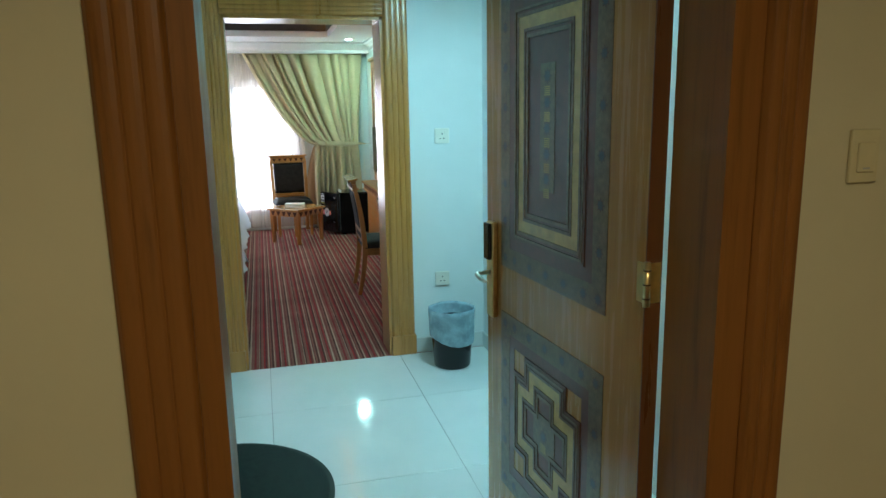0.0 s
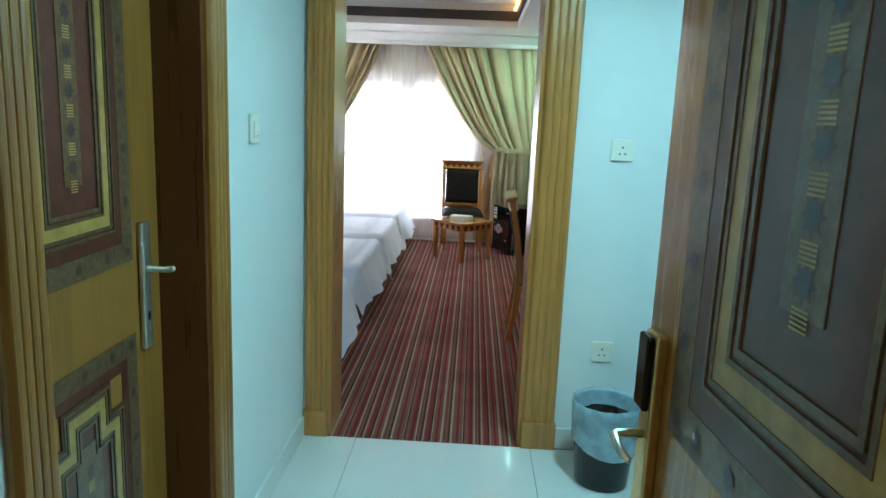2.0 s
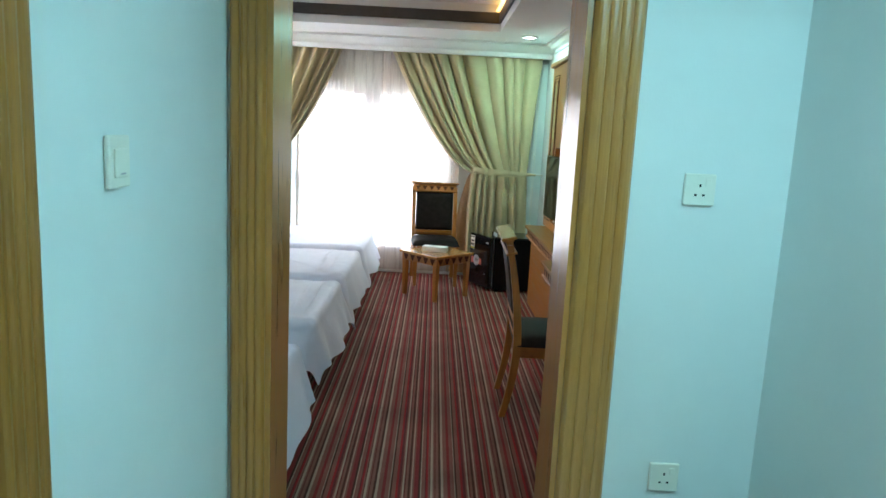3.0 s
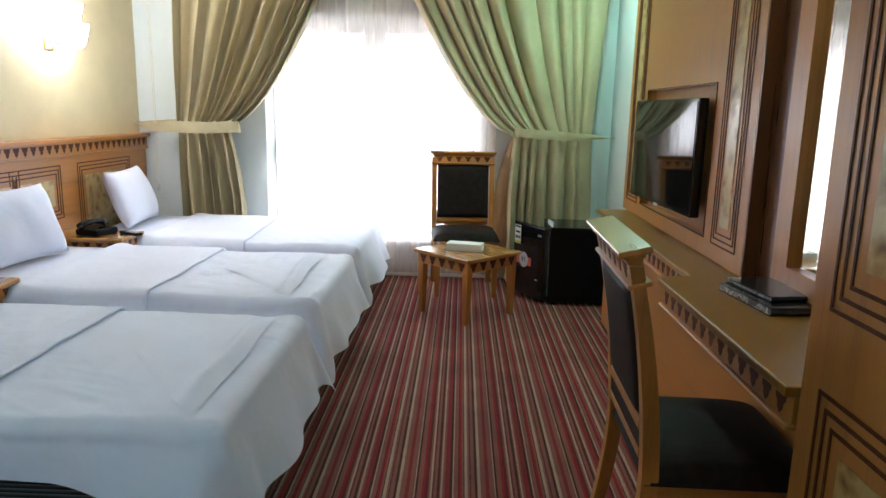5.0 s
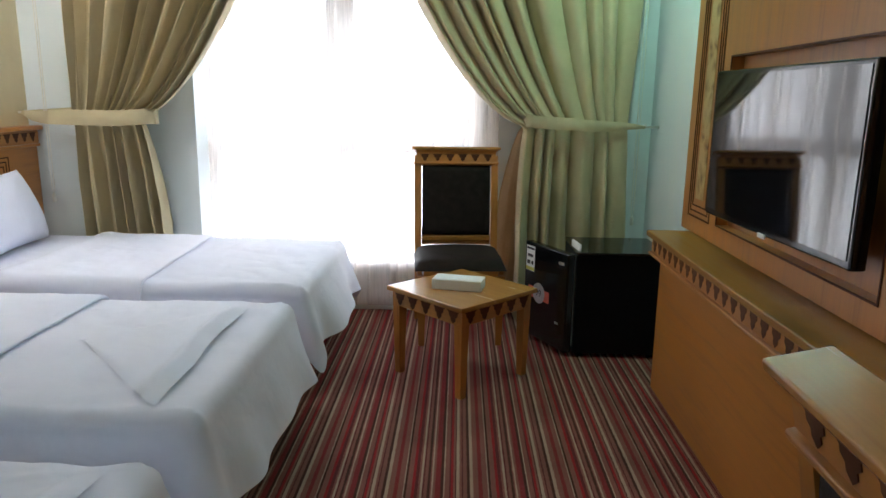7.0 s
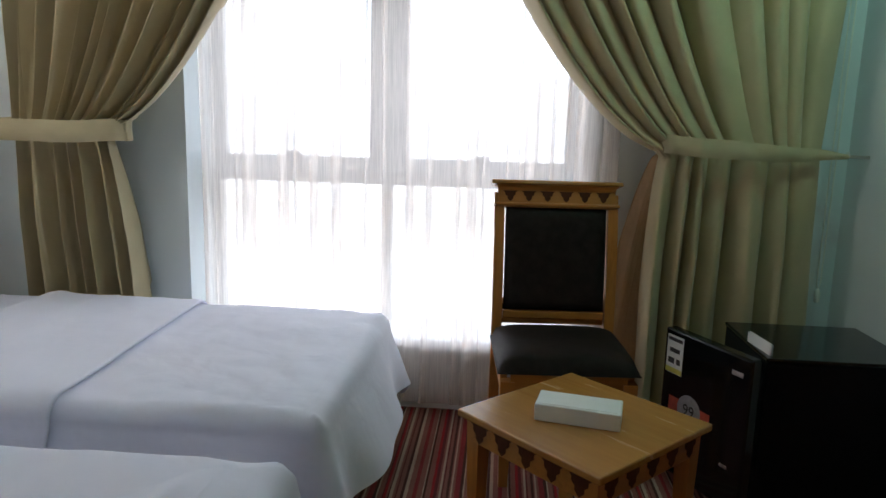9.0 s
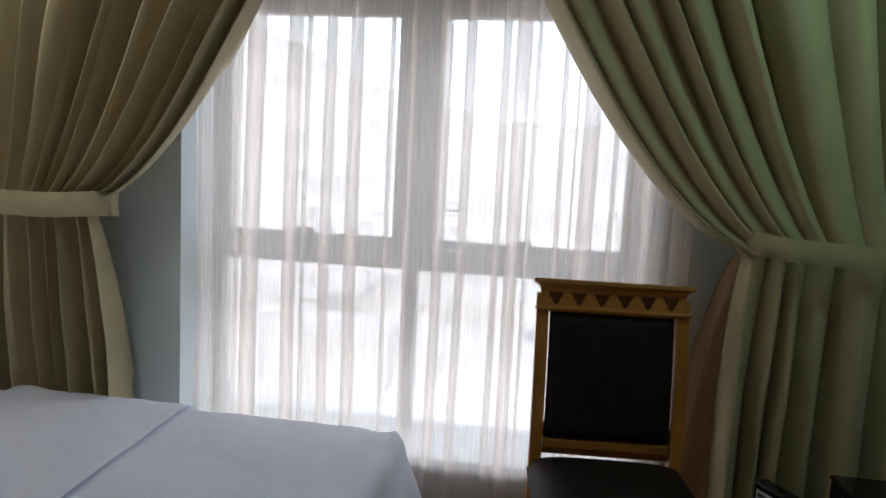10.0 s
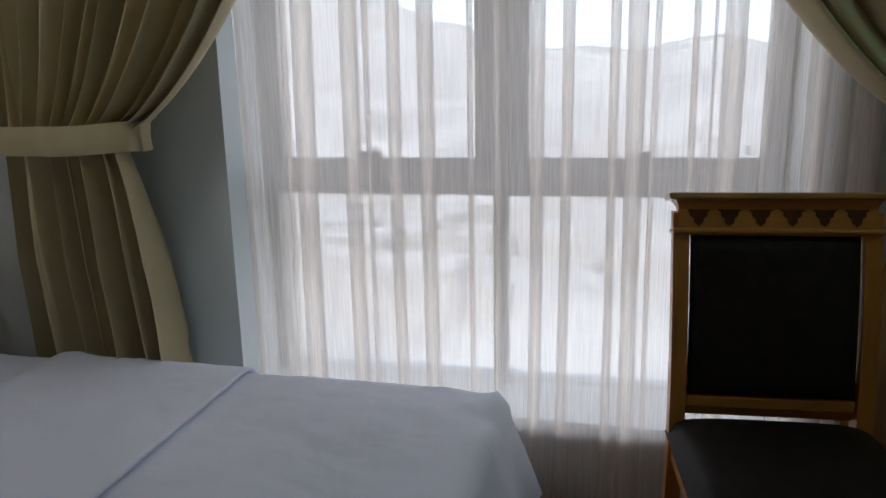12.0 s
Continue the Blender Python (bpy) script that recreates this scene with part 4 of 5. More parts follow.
part("mullion", box(-0.274, -0.157, GY - 0.05, GY + 0.045, 1.033, GT - 0.001, 0.004), frame_alu, window)
part("mullion", box(-0.241, -0.195, GY - 0.045, GY + 0.045, GB + 0.001, 0.939, 0.004), frame_alu, window)
for x0, x1 in ((GL, -0.27), (-0.16, GR)):
    part("sash", boxes((x0 + 0.002, x0 + 0.03, GY - 0.03, GY + 0.03, 1.035, GT - 0.002), (x1 - 0.03, x1 - 0.002, GY - 0.03, GY + 0.03, 1.035, GT - 0.002), (x0 + 0.03, x1 - 0.03, GY - 0.03, GY + 0.03, 1.035, 1.06), (x0 + 0.03, x1 - 0.03, GY - 0.03, GY + 0.03, GT - 0.03, GT - 0.002)), frame_alu, window)
for x0, x1, z0, z1 in ((GL, -0.274, 1.033, GT), (-0.157, GR, 1.033, GT), (GL, -0.241, GB, 0.94), (-0.195, GR, GB, 0.94)):
    pane = part("pane", box(x0, x1, GY + 0.002, GY + 0.008, z0, z1, 0), glass, window)
    pane.visible_shadow = False
for x in (-0.64, 0.21):
    part("latch", box(x - 0.035, x + 0.035, GY - 0.085, GY - 0.06, 1.02, 1.085, 0.004), inlay_brown, window, "dark window latch")
part("window_sill", box(WX0 + 0.001, WX1 - 0.001, RY1 - 0.012, GY - 0.041, WZ0 + 0.001, WZ0 + 0.020, 0.004), sill_stone, window, "white stone window sill")


# ---- curtains ----
def drape(a_top, b_top, a_tie, b_tie, a_bot, b_bot, z_top, z_tie, z_bot, y, folds, seed, depth=0.05, slack=0.0, crowd=1.0):
    """One tied-back curtain. a: outer edge, b: inner edge; slack smooths the folds towards the outer edge, crowd draws them to the inner."""
    def f(u, v):
        z = z_top + (z_bot - z_top) * v
        warp = 1 - (1 - u) ** crowd + 0.022 * math.sin(u * 13 + seed) + 0.010 * math.sin(u * 41 + 2 * seed)
        ph = u * folds * 2 * math.pi + 3.0 * noise.noise((u * 3.3, 0.0, seed)) + 0.7 * noise.noise((u * 5, z * 0.6, seed))
        if z >= z_tie:
            s = (z - z_tie) / (z_top - z_tie)
            pw = 0.62 + 0.30 * (1 - u)
            k = s ** pw
            x = (a_tie + (b_tie - a_tie) * warp) * (1 - k) + (a_top + (b_top - a_top) * warp) * k
            amp = depth * (0.45 + 0.75 * min(1.0, s * 2.2)) * (0.85 + 0.3 * noise.noise((u * 7, s * 1.5, seed))) * (1 - 0.45 * s ** 4)
            yy = y - 0.045 * (1 - s) ** 2
        else:
            s = (z_tie - z) / (z_tie - z_bot)
            k = s ** 0.7
            x = (a_tie + (b_tie - a_tie) * warp) * (1 - k) + (a_bot + (b_bot - a_bot) * warp) * k
            x += (b_bot - a_bot) * 0.025 * u ** 4 * math.sin(math.pi * min(1.0, s * 1.4))
            ph *= 0.6
            amp = depth * (0.5 + 0.75 * min(1.0, s * 3)) * (0.8 + 0.5 * noise.noise((u * 5, s * 1.4 + 4, seed)))
            yy = y - 0.045 * (1 - s) ** 2
        wave = 2.2 * abs(math.sin(ph / 2)) ** 0.8 - 1.2 + 0.16 * math.sin(1.5 * ph + seed) + 0.10 * noise.noise((u * 30, z * 4, seed))
        amp *= 1 - slack * (1 - min(1.0, u / 0.5))
        return (x + 0.016 * math.cos(ph / 2) * math.copysign(1, math.sin(ph / 2)), yy - amp * wave, z)

    return grid(260, 80, f)


def tieback(points, height, lift):
    """A soft band through points (x, y, z)."""
    n = 160
    pts = [Vector(p) for p in points]

    def at(t):
        k = min(int(t * (len(pts) - 1)), len(pts) - 2)
        w = t * (len(pts) - 1) - k
        p0, p1, p2, p3 = pts[max(k - 1, 0)], pts[k], pts[k + 1], pts[min(k + 2, len(pts) - 1)]
        return 0.5 * (2 * p1 + (p2 - p0) * w + (2 * p0 - 5 * p1 + 4 * p2 - p3) * w * w + (3 * p1 - p0 - 3 * p2 + p3) * w ** 3)

    def f(u, v):
        p = at(u)
        h = height * (0.18 + 0.82 * math.sin(math.pi * min(1, max(0, lift(u)))))
        gather = 0.005 * noise.noise((u * 26, v * 1.5, height * 50)) + 0.004 * math.sin(u * 70 + 3 * noise.noise((u * 9, 0, 0)))
        return (p.x, p.y - gather * 1.2 - 0.006 * math.sin(v * math.pi), p.z + (v - 0.5) * h + 0.008 * noise.noise((u * 8, 4.0, 0)))

    return grid(n, 6, f)


curtain_r = thing("curtain", (1.25, 9.33, 0), "green-beige satin curtain tied back beside the window", "curtain", "pair of curtains")
_bm = drape(1.60, 0.02, 1.47, 0.91, 1.53, 0.88, 2.40, 1.14, 0.02, 9.32, 12, 1.3, 0.070, 0.45, 1.45)
bmesh.ops.translate(_bm, verts=_bm.verts, vec=(-1.25, -9.33, 0))
part("cloth", _bm, curtain_cloth, curtain_r, "", True)
_bm = tieback([(1.57, 9.285, 1.14), (1.42, 9.235, 1.145), (1.20, 9.195, 1.15), (1.0, 9.195, 1.16), (0.90, 9.245, 1.17), (0.89, 9.335, 1.18), (1.0, 9.415, 1.18), (1.3, 9.415, 1.16), (1.57, 9.305, 1.14)], 0.068, lambda u: 0.5 * min(1, u * 3.2, (1 - u) * 3.2))
bmesh.ops.translate(_bm, verts=_bm.verts, vec=(-1.25, -9.33, 0))
part("tieback", _bm, tie_cloth, curtain_r, "flat cloth tieback", True)
_bm = drape(0.99, 0.90, 0.98, 0.89, 0.95, 0.68, 1.16, 1.12, 0.05, 9.375, 1.6, 4.2, 0.02)
bmesh.ops.translate(_bm, verts=_bm.verts, vec=(-1.25, -9.33, 0))
part("lining", _bm, lining_cloth, curtain_r, "orange-brown lining turned outwards", True)
part("hook", tube([(0.394, -0.04, 1.14), (0.325, -0.04, 1.14), (0.315, -0.04, 1.155)], 0.006, 8), steel, curtain_r, "metal tieback hook", True)

curtain_l = thing("curtain", (-1.6, 9.36, 0), "beige satin curtain tied back beside the window", "curtain", "pair of curtains")
_bm = drape(-1.70, -0.50, -1.67, -1.27, -1.68, -1.13, 2.40, 1.17, 0.02, 9.32, 11, 2.7, 0.070, 0.25, 1.15)
bmesh.ops.translate(_bm, verts=_bm.verts, vec=(1.6, -9.36, 0))
part("cloth", _bm, curtain_cloth, curtain_l, "", True)
_bm = tieback([(-2.0, 9.345, 1.17), (-1.88, 9.255, 1.155), (-1.70, 9.215, 1.15), (-1.40, 9.205, 1.15), (-1.225, 9.255, 1.16), (-1.215, 9.345, 1.165), (-1.5, 9.425, 1.17), (-1.8, 9.435, 1.17), (-2.0, 9.365, 1.17)], 0.085, lambda u: 0.5 * min(1, u * 3.2, (1 - u) * 3.2))
bmesh.ops.translate(_bm, verts=_bm.verts, vec=(1.6, -9.36, 0))
part("tieback", _bm, tie_cloth, curtain_l, "flat cloth tieback", True)
part("hook", tube([(-0.428, 0.0, 1.17), (-0.39, 0.0, 1.17), (-0.385, 0.0, 1.185)], 0.006, 8), steel, curtain_l, "metal tieback hook", True)

sheer_curtain = thing("sheer_curtain", (-0.25, 9.415, 0), "thin white voile sheer curtain across the window", "curtain")


def sheer_folds():
    """Stations (place along the rail, depth) of a cloth that doubles back on itself in uneven pleats."""
    r = random.Random(23)
    x, out = -0.945, [(-0.945, 0.0), (-0.925, -0.006), (-0.94, -0.012), (-0.92, -0.006)]
    while x < 0.64:
        x += r.choice((0.012, 0.025, 0.045, 0.085)) * r.uniform(0.8, 1.2)
        w = r.choice((0.008, 0.016, 0.030, 0.055)) * r.uniform(0.8, 1.2)
        d = r.uniform(0.004, 0.010)
        out += [(x, 0.0), (x + w * 0.5, -0.3 * d), (x + w, -d), (x + w * 0.5, -1.6 * d), (x, -2 * d), (x + w * 0.5, -2.4 * d), (x + w + 0.004, -1.5 * d)]
        x += w + 0.004
    return out


SHEER = sheer_folds()


def _sheer(u, v):
    x, d = SHEER[round(u * (len(SHEER) - 1))]
    z = 2.40 - 2.36 * v
    sway = 0.030 * noise.noise((x * 2.2, z * 0.35, 3.0)) + 0.012 * noise.noise((x * 6, z * 0.7 + d * 40, 8.0))
    return (x + 0.25 + sway, d * (0.8 + 0.6 * noise.noise((x * 4, z * 0.5, 6.0))) + 0.010 * noise.noise((x * 3, z * 0.5, 1.0)) - 0.012 * v, z)


part("cloth", grid(len(SHEER) - 1, 22, _sheer), sheer, sheer_curtain, "", True)
curtain_rail = structure("curtain_rail", boxes((RL + 0.01, RR - 0.01, 9.31, 9.34, 2.41, 2.448), (RL + 0.01, RR - 0.01, 9.40, 9.43, 2.41, 2.448)), frame_alu)


# pull cords beside the curtains
def hang_cord(x, y, low):
    ob = thing("pull_cord", (x, y, 0), "thin white looped cord hanging beside the curtain", "cord", "curtain cords")
    part("cord_loop", tube([(-0.008, 0, 2.405), (-0.008, 0.003, 1.5), (-0.007, 0, low + 0.03), (0.0, 0, low), (0.007, 0, low + 0.03), (0.008, -0.003, 1.5), (0.008, 0, 2.405)], 0.0028, 6), plate_white, ob, "", True)
    part("cord_weight", lathe([(0.0, low - 0.05), (0.010, low - 0.045), (0.012, low - 0.01), (0.006, low + 0.006), (0.0, low + 0.008)], 12), plate_white, ob, "", True)


hang_cord(1.545, 9.345, 0.62)
hang_cord(-1.86, 9.345, 0.70)


# ---- chairs ----
def make_chair():
    ob = thing("chair", (0, 0, 0), "", "chair", "upholstered chairs")
    W = 0.215

    def back_y(z):
        t = max(0.0, (z - 0.42) / 0.6)
        return 0.19 + 0.02 * t + 0.07 * t * t if z >= 0.42 else 0.19 + 0.06 * ((0.42 - z) / 0.42) ** 1.8

    def post(side):
        bm = bmesh.new()
        prev = None
        for k in range(17):
            z = 0.965 * k / 16
            y = back_y(z)
            hw = 0.019
            dp = 0.016 + 0.005 * math.sin(math.pi * min(1, z / 0.9))
            xo = side * (W + 0.004 * (z / 0.965))
            r = [bm.verts.new((xo + sx * hw, y + sy * dp, z)) for sx, sy in ((-1, -1), (1, -1), (1, 1), (-1, 1))]
            if prev:
                for i in range(4):
                    bm.faces.new((prev[i], prev[(i + 1) % 4], r[(i + 1) % 4], r[i]))
            else:
                bm.faces.new(r)
            prev = r
        bm.faces.new(prev)
        return bm

    for s in (-1, 1):
        part("back_post", post(s), wood_v, ob)
        bm = bmesh.new()
        rings = []
        for z, h in ((0.0, 0.015), (0.38, 0.024)):
            rings.append([bm.verts.new((s * (W - 0.01) + sx * h, -0.21 + sy * h, z)) for sx, sy in ((-1, -1), (1, -1), (1, 1), (-1, 1))])
        for i in range(4):
            bm.faces.new((rings[0][i], rings[0][(i + 1) % 4], rings[1][(i + 1) % 4], rings[1][i]))
        bm.faces.new(rings[0])
        bm.faces.new(rings[1])
        part("front_leg", bm, wood_v, ob)
    part("seat_rail", boxes((-W + 0.02, W - 0.02, -0.228, -0.20, 0.345, 0.405), (-W - 0.012, -W + 0.012, -0.19, 0.175, 0.345, 0.405), (W - 0.012, W + 0.012, -0.19, 0.175, 0.345, 0.405)), wood_x, ob)

    def seat(u, v):
        a, b = u * 2 - 1, v * 2 - 1
        e = (1 - a ** 6) * (1 - b ** 6)
        return (a * (W + 0.025), b * 0.22 - 0.015, 0.408 + 0.062 * max(0.0, e) ** 0.35 + 0.012 * (1 - a * a) * (1 - b * b))

    bm = grid(24, 24, seat)
    part("seat", bm, leather, ob, "dark brown leather seat pad", True)

    def back(u, v):
        a, b = u * 2 - 1, v * 2 - 1
        z = 0.715 + b * 0.195
        e = max(0.0, (1 - a ** 8) * (1 - b ** 8)) ** 0.4
        return (a * (W - 0.022), back_y(z) - 0.008 - 0.020 * e, z)

    def back2(u, v):
        x, y, z = back(u, v)
        z = 0.56 + (z - 0.52) * 0.35 / 0.39
        return (x, back_y(z) + (back_y(0.715 + (v * 2 - 1) * 0.195) - y), z)

    part("backrest", grid(22, 22, back), leather, ob, "dark brown leather backrest", True)
    part("back_panel", grid(22, 22, back2), leather, ob, "dark brown leather back", True)
    yb = back_y(0.5)
    part("lower_rail", box(-W + 0.02, W - 0.02, yb - 0.014, yb + 0.014, 0.487, 0.517, 0.004), wood_x, ob)
    for z0, z1 in ((0.538, 0.562), (0.462, 0.484)):
        yb = back_y(z0)
        part("rear_rail", box(-W + 0.019, W - 0.019, yb + 0.001, yb + 0.024, z0, z1, 0.003), wood_x, ob)
    yb = back_y(0.5)
    part("rear_strip", box(-W + 0.019, W - 0.019, yb + 0.0145, yb + 0.020, 0.484, 0.538, 0.002), leather, ob, "dark leather strip between the rails")
    yb = back_y(0.94)
    # the crest follows the rake of the back, so its cap slopes down to the rear
    tilt = Matrix.Translation((0, yb, 0.95)) @ Matrix.Rotation(radians(-13), 4, "X") @ Matrix.Translation((0, -yb, -0.95))

    def raked(bm):
        bmesh.ops.transform(bm, matrix=tilt, verts=bm.verts)
        return bm

    def cove(bm):
        prof = [(-0.018, 0.908), (-0.018, 0.972), (-0.021, 0.982), (-0.026, 0.989), (-0.032, 0.993), (0.032, 0.993), (0.026, 0.989), (0.021, 0.982), (0.018, 0.972), (0.018, 0.908)]
        ends = []
        for sx in (-1, 1):
            ends.append([bm.verts.new((sx * (W + 0.010 + max(0.0, abs(y) - 0.018) * 0.9), yb + y, z)) for y, z in prof])
        for k in range(len(prof)):
            m = (k + 1) % len(prof)
            bm.faces.new((ends[0][k], ends[0][m], ends[1][m], ends[1][k]))
        bm.faces.new(ends[0])
        bm.faces.new(ends[1])
        return bm

    part("crest_board", raked(cove(bmesh.new())), wood_x, ob)
    part("crest_moulding", raked(box(-W - 0.026, W + 0.026, yb - 0.030, yb + 0.030, 0.912, 0.925, 0.005, 3)), wood_x, ob)
    part("crest_cap", raked(box(-W - 0.036, W + 0.036, yb - 0.041, yb + 0.041, 0.994, 1.010, 0.004, 3)), wood_cap, ob)
    rows = Vector((-W, yb - 0.0182, 0.970)), Vector((W, yb - 0.0182, 0.970)), Vector((W, yb + 0.0182, 0.970)), Vector((-W, yb + 0.0182, 0.970))
    rows = [tilt @ r for r in rows]
    teeth(ob, rows[0], rows[1], 0, 0.07, 1.1, -13)
    teeth(ob, rows[2], rows[3], 180, 0.07, 1.1, 13)
    return ob


chair = make_chair()
chair.matrix_world = pose(0.535, 9.045, 0, 0, 0, 4.5)
tagged(chair, "honey wood chair with dark leather before the window")
desk_chair = copy_thing(chair, pose(1.188, 5.82, 0, 0, 0, 88.5))
tagged(desk_chair, "honey wood chair with dark leather drawn up to the desk")

# ---- coffee table ----
table = thing("coffee_table", (0.556, 8.45, 0), "small square honey wood coffee table with triangle trim", "table", "", 45)
TS = 0.25
part("tabletop", box(-TS, TS, -TS, TS, 0.404, 0.426, 0.005, 3), wood_top, table)
for a in range(4):
    c, s = round(math.cos(a * math.pi / 2)), round(math.sin(a * math.pi / 2))
    bm = box(-TS + 0.035, TS - 0.035, -TS + 0.022, -TS + 0.044, 0.335, 0.403, 0.002)
    bmesh.ops.rotate(bm, verts=bm.verts, matrix=Matrix.Rotation(a * math.pi / 2, 3, "Z"))
    part("apron", bm, wood_x, table)
    p0, p1 = Vector((-TS + 0.03, -TS + 0.0218, 0.395)), Vector((TS - 0.03, -TS + 0.0218, 0.395))
    R = Matrix.Rotation(a * math.pi / 2, 3, "Z")
    teeth(table, R @ p0, R @ p1, a * 90, 0.085, 1.45, 0, 1.05)
    bm = bmesh.new()
    x = y = TS - 0.045
    rr = []
    for z, h in ((0.0, 0.016), (0.40, 0.024)):
        rr.append([bm.verts.new((x + sx * h, y + sy * h, z)) for sx, sy in ((-1, -1), (1, -1), (1, 1), (-1, 1))])
    for i in range(4):
        bm.faces.new((rr[0][i], rr[0][(i + 1) % 4], rr[1][(i + 1) % 4], rr[1][i]))
    bm.faces.new(rr[0])
    bm.faces.new(rr[1])
    bmesh.ops.rotate(bm, verts=bm.verts, matrix=R)
    part("leg", bm, wood_v, table)
tissue = thing("tissue_box", (0.54, 8.43, 0.4265), "flat white tissue box on the coffee table", "tissue box", "", -12)
part("carton", box(-0.115, 0.115, -0.055, 0.055, 0.0, 0.048, 0.003), paper, tissue)
part("lid_flap", box(-0.105, 0.105, -0.046, 0.046, 0.0475, 0.0492, 0.0006), paper, tissue)

# ---- mini fridge, door ajar ----
fridge = thing("mini_fridge", (1.35, 8.88, 0), "black mini fridge with its door ajar", "fridge")
part("body", box(-0.225, 0.22, -0.20, 0.20, 0.02, 0.535, 0.008, 3), black_matt, fridge)
part("worktop", box(-0.228, 0.222, -0.203, 0.203, 0.536, 0.548, 0.004), black_gloss, fridge)
for fx in (-0.18, 0.18):
    for fy in (-0.16, 0.16):
        part("foot", box(fx - 0.015, fx + 0.015, fy - 0.015, fy + 0.015, 0.0, 0.02, 0.002), black_matt, fridge)


def fridge_door(u, d, z):
    """u along the door from its hinge, d outward."""
    q = radians(27)
    return Vector((-0.232 - u * math.sin(q) - d * math.cos(q), -0.195 + u * math.cos(q) - d * math.sin(q), z))


def door_box(u0, u1, d0, d1, z0, z1, bevel):
    bm = box(u0, u1, d0, d1, z0, z1, bevel)
    for v in bm.verts:
        v.co = fridge_door(v.co.x, v.co.y, v.co.z)
    return bm


part("door", door_box(0.0, 0.39, 0.0, 0.045, 0.025, 0.54, 0.008), black_gloss, fridge, "glossy black fridge door")
part("door_lining", door_box(0.02, 0.37, -0.02, -0.0005, 0.05, 0.52, 0.006), paper, fridge, "white inner lining of the door")
part("badge", door_box(0.03, 0.075, 0.0455, 0.047, 0.475, 0.49, 0.0004), steel, fridge, "small silver badge")
part("badge", door_box(0.06, 0.09, 0.0455, 0.047, 0.16, 0.17, 0.0004), steel, fridge, "small silver badge")
part("energy_label", door_box(0.295, 0.375, 0.0455, 0.0465, 0.385, 0.52, 0.0002), paper, fridge, "white energy label with dark bars")
for u0, u1, z0, z1 in ((0.30, 0.37, 0.50, 0.512), (0.31, 0.36, 0.46, 0.475), (0.305, 0.325, 0.42, 0.44), (0.335, 0.365, 0.42, 0.44)):
    part("label_bar", door_box(u0, u1, 0.0467, 0.0472, z0, z1, 0.0001), inlay_ink, fridge)
part("label_band", door_box(0.295, 0.375, 0.0467, 0.0472, 0.387, 0.405, 0.0001), yellow_print, fridge)
part("promo_band", door_box(0.15, 0.345, 0.0455, 0.0465, 0.245, 0.305, 0.0002), red_print, fridge, "red promotional band")
_bm = bmesh.new()
_top = [_bm.verts.new(fridge_door(0.245 + 0.055 * math.cos(k * math.pi / 16), 0.0475, 0.28 + 0.055 * math.sin(k * math.pi / 16))) for k in range(32)]
_bot = [_bm.verts.new(fridge_door(0.245 + 0.055 * math.cos(k * math.pi / 16), 0.0455, 0.28 + 0.055 * math.sin(k * math.pi / 16))) for k in range(32)]
_bm.faces.new(_top)
for _k in range(32):
    _bm.faces.new((_top[_k], _top[(_k + 1) % 32], _bot[(_k + 1) % 32], _bot[_k]))
part("promo_disc", _bm, grey_print, fridge, "round grey sticker")


leaflet = thing("leaflet", (1.135, 8.775, 0.5485), "white folded leaflet standing on the mini fridge", "leaflet", "", 97)
part("front_page", box(-0.075, 0.075, -0.002, -0.001, 0.0, 0.035, 0), paper, leaflet)
part("back_page", box(-0.075, 0.075, 0.004, 0.005, 0.0, 0.033, 0), paper, leaflet)


def lettering(text, size, m, material, parent, name="lettering"):
    cu = bpy.data.curves.new(name, "FONT")
    cu.body, cu.size, cu.extrude, cu.align_x, cu.align_y = text, size, 0.0004, "CENTER", "CENTER"
    tmp = new(name, cu)
    me = bpy.data.meshes.new_from_object(tmp.evaluated_get(bpy.context.evaluated_depsgraph_get()))
    bpy.data.objects.remove(tmp)
    me.materials.append(material)
    ob = new(name, me)
    ob.parent = parent
    ob.matrix_basis = m
    return ob


_p = fridge_door(0.245, 0.0482, 0.28)
lettering("99", 0.055, Matrix.Translation(_p) @ pose(0, 0, 0, 90, 0, -90 + 27), inlay_ink, fridge)

# ---- desk, television panel, mirror, cupboard ----
DF, DN, DZ, DY0, DYM, DY1 = 1.367, 1.236, 0.728, 5.47, 6.53, 8.36     # front of the shallow and the deep part, top, ends and step
desk = thing("desk", (0, 0, 0), "long honey wood desk with triangle trim along the wall", "desk")
_bm = slab([(DN, DY0), (DN, DYM - 0.03), (DN + 0.03, DYM), (DF, DYM + 0.02), (DF, DY1), (RR - 0.002, DY1), (RR - 0.002, DY0)], 0.026, lambda u, v, d: (u, v, DZ - 0.026 + d))
bmesh.ops.contextual_create(_bm, geom=[e for e in _bm.edges if e.is_boundary])
bmesh.ops.bevel(_bm, geom=[e for e in _bm.edges if abs(e.verts[0].co.z - e.verts[1].co.z) < 0.001], offset=0.005, segments=2, affect="EDGES", profile=0.5)
part("desktop", _bm, wood_desk, desk)
for _f, _y0, _y1 in ((DN, DY0, DYM - 0.035), (DF, DYM + 0.002, DY1 - 0.02)):
    part("fascia", box(_f + 0.022, _f + 0.042, _y0, _y1, DZ - 0.092, DZ - 0.027, 0.002), wood_y, desk)
    part("moulding", box(_f + 0.010, _f + 0.05, _y0, _y1 + 0.012, DZ - 0.107, DZ - 0.093, 0.006, 3), wood_y, desk)
    teeth(desk, (_f + 0.0218, _y1 - 0.01, DZ - 0.032), (_f + 0.0218, _y0 + 0.02, DZ - 0.032), -90, 0.074, 1.34, 0, 1.12)
